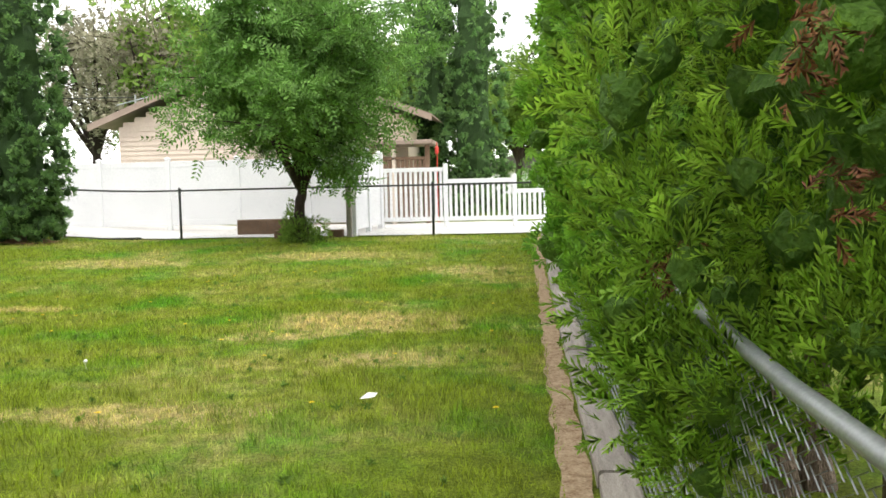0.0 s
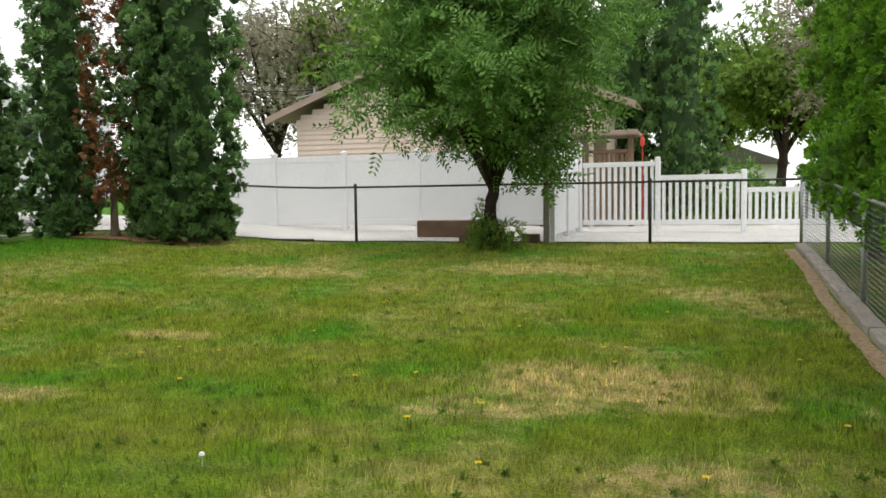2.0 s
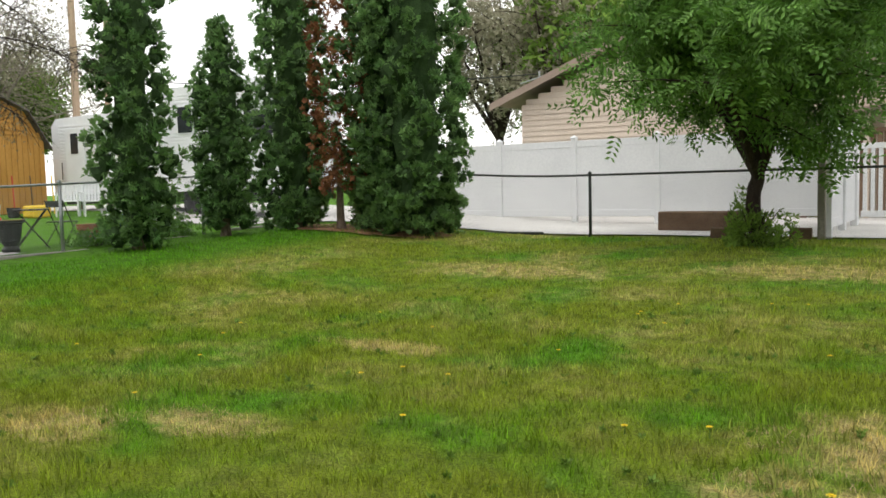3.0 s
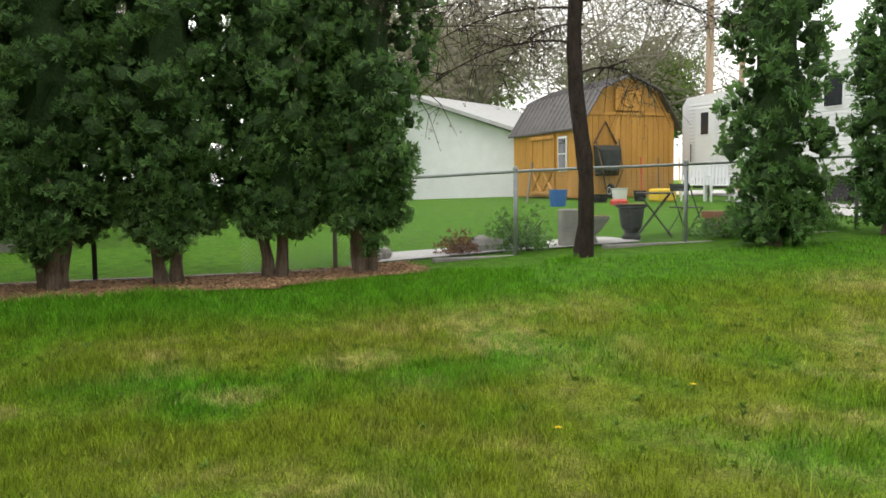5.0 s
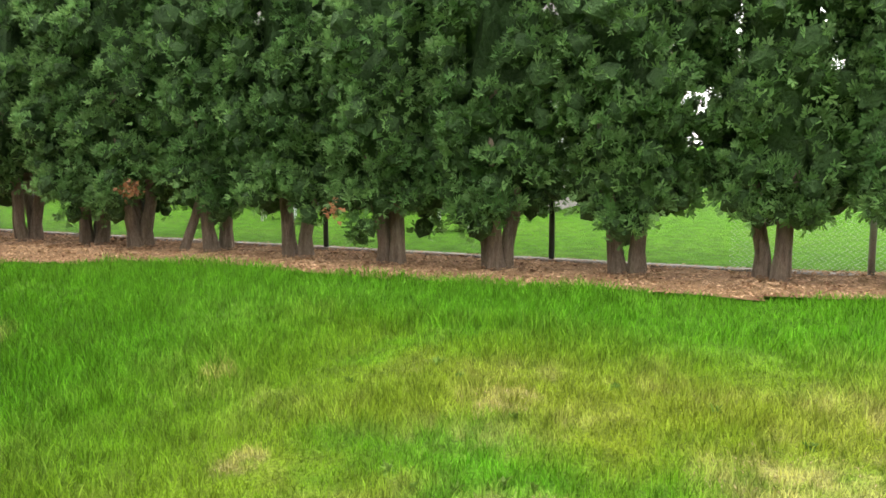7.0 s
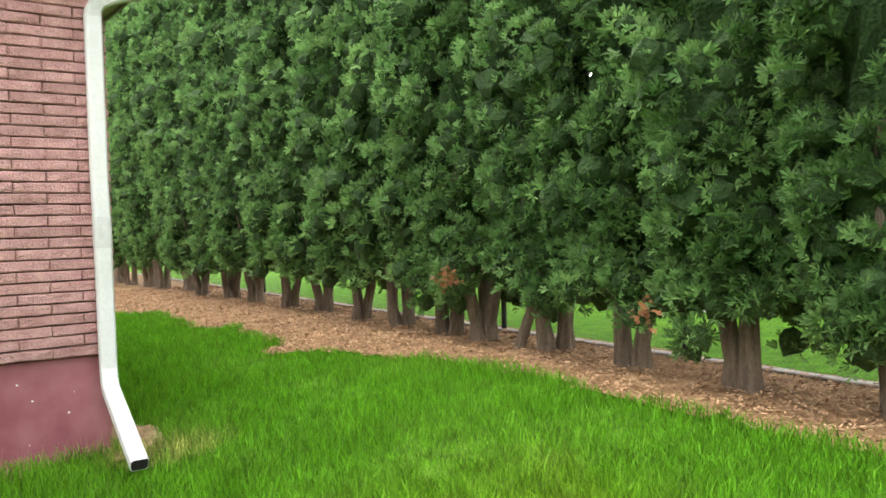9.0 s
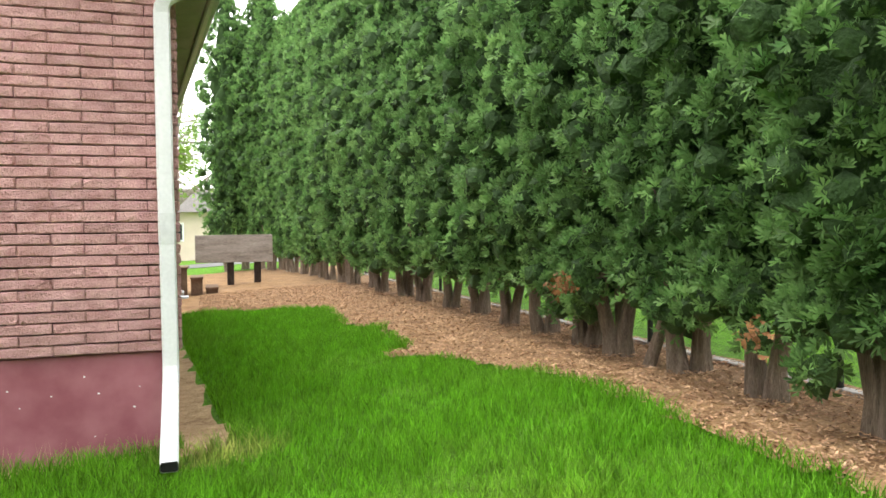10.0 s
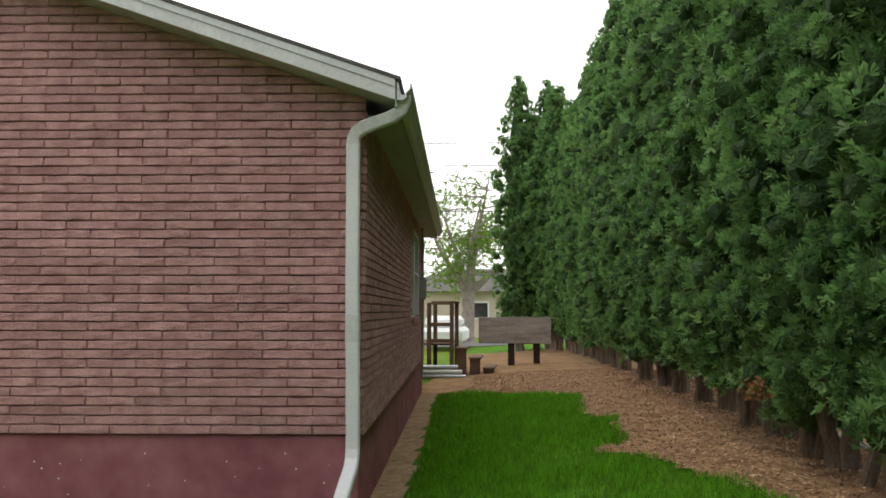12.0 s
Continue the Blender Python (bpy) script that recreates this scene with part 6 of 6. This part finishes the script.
def in_patch(x, y):
    q = min(((x - a) / c) ** 2 + ((y - b) / d) ** 2 for a, b, c, d in BARE + [(-2.35, 8.9, 1.25, 0.9)])
    return q < 0.9 + 0.8 * noise.noise(Vector((x * 3, y * 3, 11)))


blades("straw", 70000, -12.0, 2.8, -0.5, 10.6, 0.012, 0.03, 0.0025, 6, "dead straw-coloured grass lying in the dry patches", keep=in_patch, material=DRYSTEM, lay=3.0)
# broad-leaved weeds
nr = np.random.RandomState(17)
wp, ww = [], []
for _ in range(380):
    x, y = nr.uniform(-12, -0.6), nr.uniform(3.2, 13)
    if on_lawn(x, y):
        for k in range(7):
            a = nr.uniform(0, 6.28)
            wp.append((x, y, land(x, y) + 0.01))
            ww.append((math.cos(a), math.sin(a), nr.uniform(0.3, 1.2)))
v, f = scatter(np.array(wp), np.array(ww), nr.uniform(0.025, 0.06, len(wp)), BLADES, 3)
tagged(part("lawn_weeds", arrays_mesh("lawn_weeds", v, f, FARLEAF), None), "dark green broad-leaved weeds in the lawn", "weeds", kind="stuff")
# dry stems along the foundation and loose paint flakes on it
cv, cf, k = [], [], 0
for _ in range(900):
    u, w = nr.uniform(0.0, 7.5), abs(nr.normal()) * 0.07 + 0.02
    x, y = -11.03 + u * 0.9965 - w * 0.0837, 0.965 + u * 0.0837 + w * 0.9965
    h, a, b = nr.uniform(0.05, 0.2), nr.uniform(-0.05, 0.05), nr.uniform(-0.05, 0.05)
    z = land(x, y)
    cv += [(x - 0.002, y, z), (x + 0.002, y, z), (x + a, y + b, z + h)]
    cf.append((k, k + 1, k + 2))
    k += 3
tagged(part("dry_stems", arrays_mesh("dry_stems", np.array(cv), np.array(cf), DRYSTEM), None), "dry tan grass stems along the foundation", "dry grass", kind="stuff")
s = Shape()
for _ in range(46):
    x, z, q = nr.uniform(0.25, 5), nr.uniform(-0.1, 0.34), nr.uniform(0.003, 0.008)
    s.add([(x - q, -0.033, z - q), (x + q, -0.033, z - q * 0.6), (x + q * 0.6, -0.033, z + q), (x - q, -0.033, z + q * 0.5)], [(3, 2, 1, 0)])
tagged(part("paint_flakes", s, PAPER, house), kind="stuff")

bricks = [rough_brick(BL - 0.005, k).mesh("brick", BRICK) for k in range(10)]
halfs = [rough_brick(BL / 2 - 0.005, 40 + k).mesh("brick", BRICK) for k in range(3)]
r = random.Random(12)
made = 0
rest = Shape()


def lay(x, z, half, side):
    """One brick on the back wall (side False) or on the side wall; far ones join the rest."""
    global made
    me = r.choice(halfs if half else bricks)
    if side:
        m = Matrix.Translation((0.0, -x, z)) @ Matrix.Rotation(radians(90), 4, "Z") @ Matrix.Translation((-(BL / 2 if half else BL) + 0.009, 0, 0))
    else:
        m = Matrix.Translation((x, 0, z))
    near = (not side) and x < 3.45 and z < 2.75
    if near and made < 300:
        ob = new("brick", me)
        ob.parent = house
        ob.matrix_basis = m
        made += 1
    else:
        rest.add([m @ v.co for v in me.vertices], [tuple(p.vertices) for p in me.polygons])


course = 0
z = BASE + BH / 2
while z < 4.9:
    off = 0.0 if course % 2 == 0 else -BL / 2
    x = off
    while x < HW - 0.1:
        half = x < 0 or x + BL > HW
        xx = max(x, 0)
        wide = BL / 2 if half else BL
        low_end, high_end = sorted((roof_under(xx), roof_under(min(xx + wide, HW))))
        if z - BH / 2 < low_end + 0.08:
            lay(xx + 0.0045, z, half, False)
        elif z - BH / 2 < high_end and not half:
            lay(xx + (BL / 2 if xx < HW / 2 else 0) + 0.0045, z, True, False)
        x += BL
    if z < EAVE - 0.03:
        x = 0.0 if course % 2 else -BL / 2
        while x < HD - 0.1:
            half = x < 0 or x + BL > HD
            xx = max(x, 0.0)
            wide = BL / 2 if half else BL
            if not (xx + wide > WIN[0] + 0.03 and xx < WIN[1] - 0.03 and WIN[2] - 0.05 < z < WIN[3]):
                lay(xx + 0.0045, z, half, True)
            x += BL
    course += 1
    z += BH
tagged(part("brickwork", rest, BRICK, house), kind="stuff")
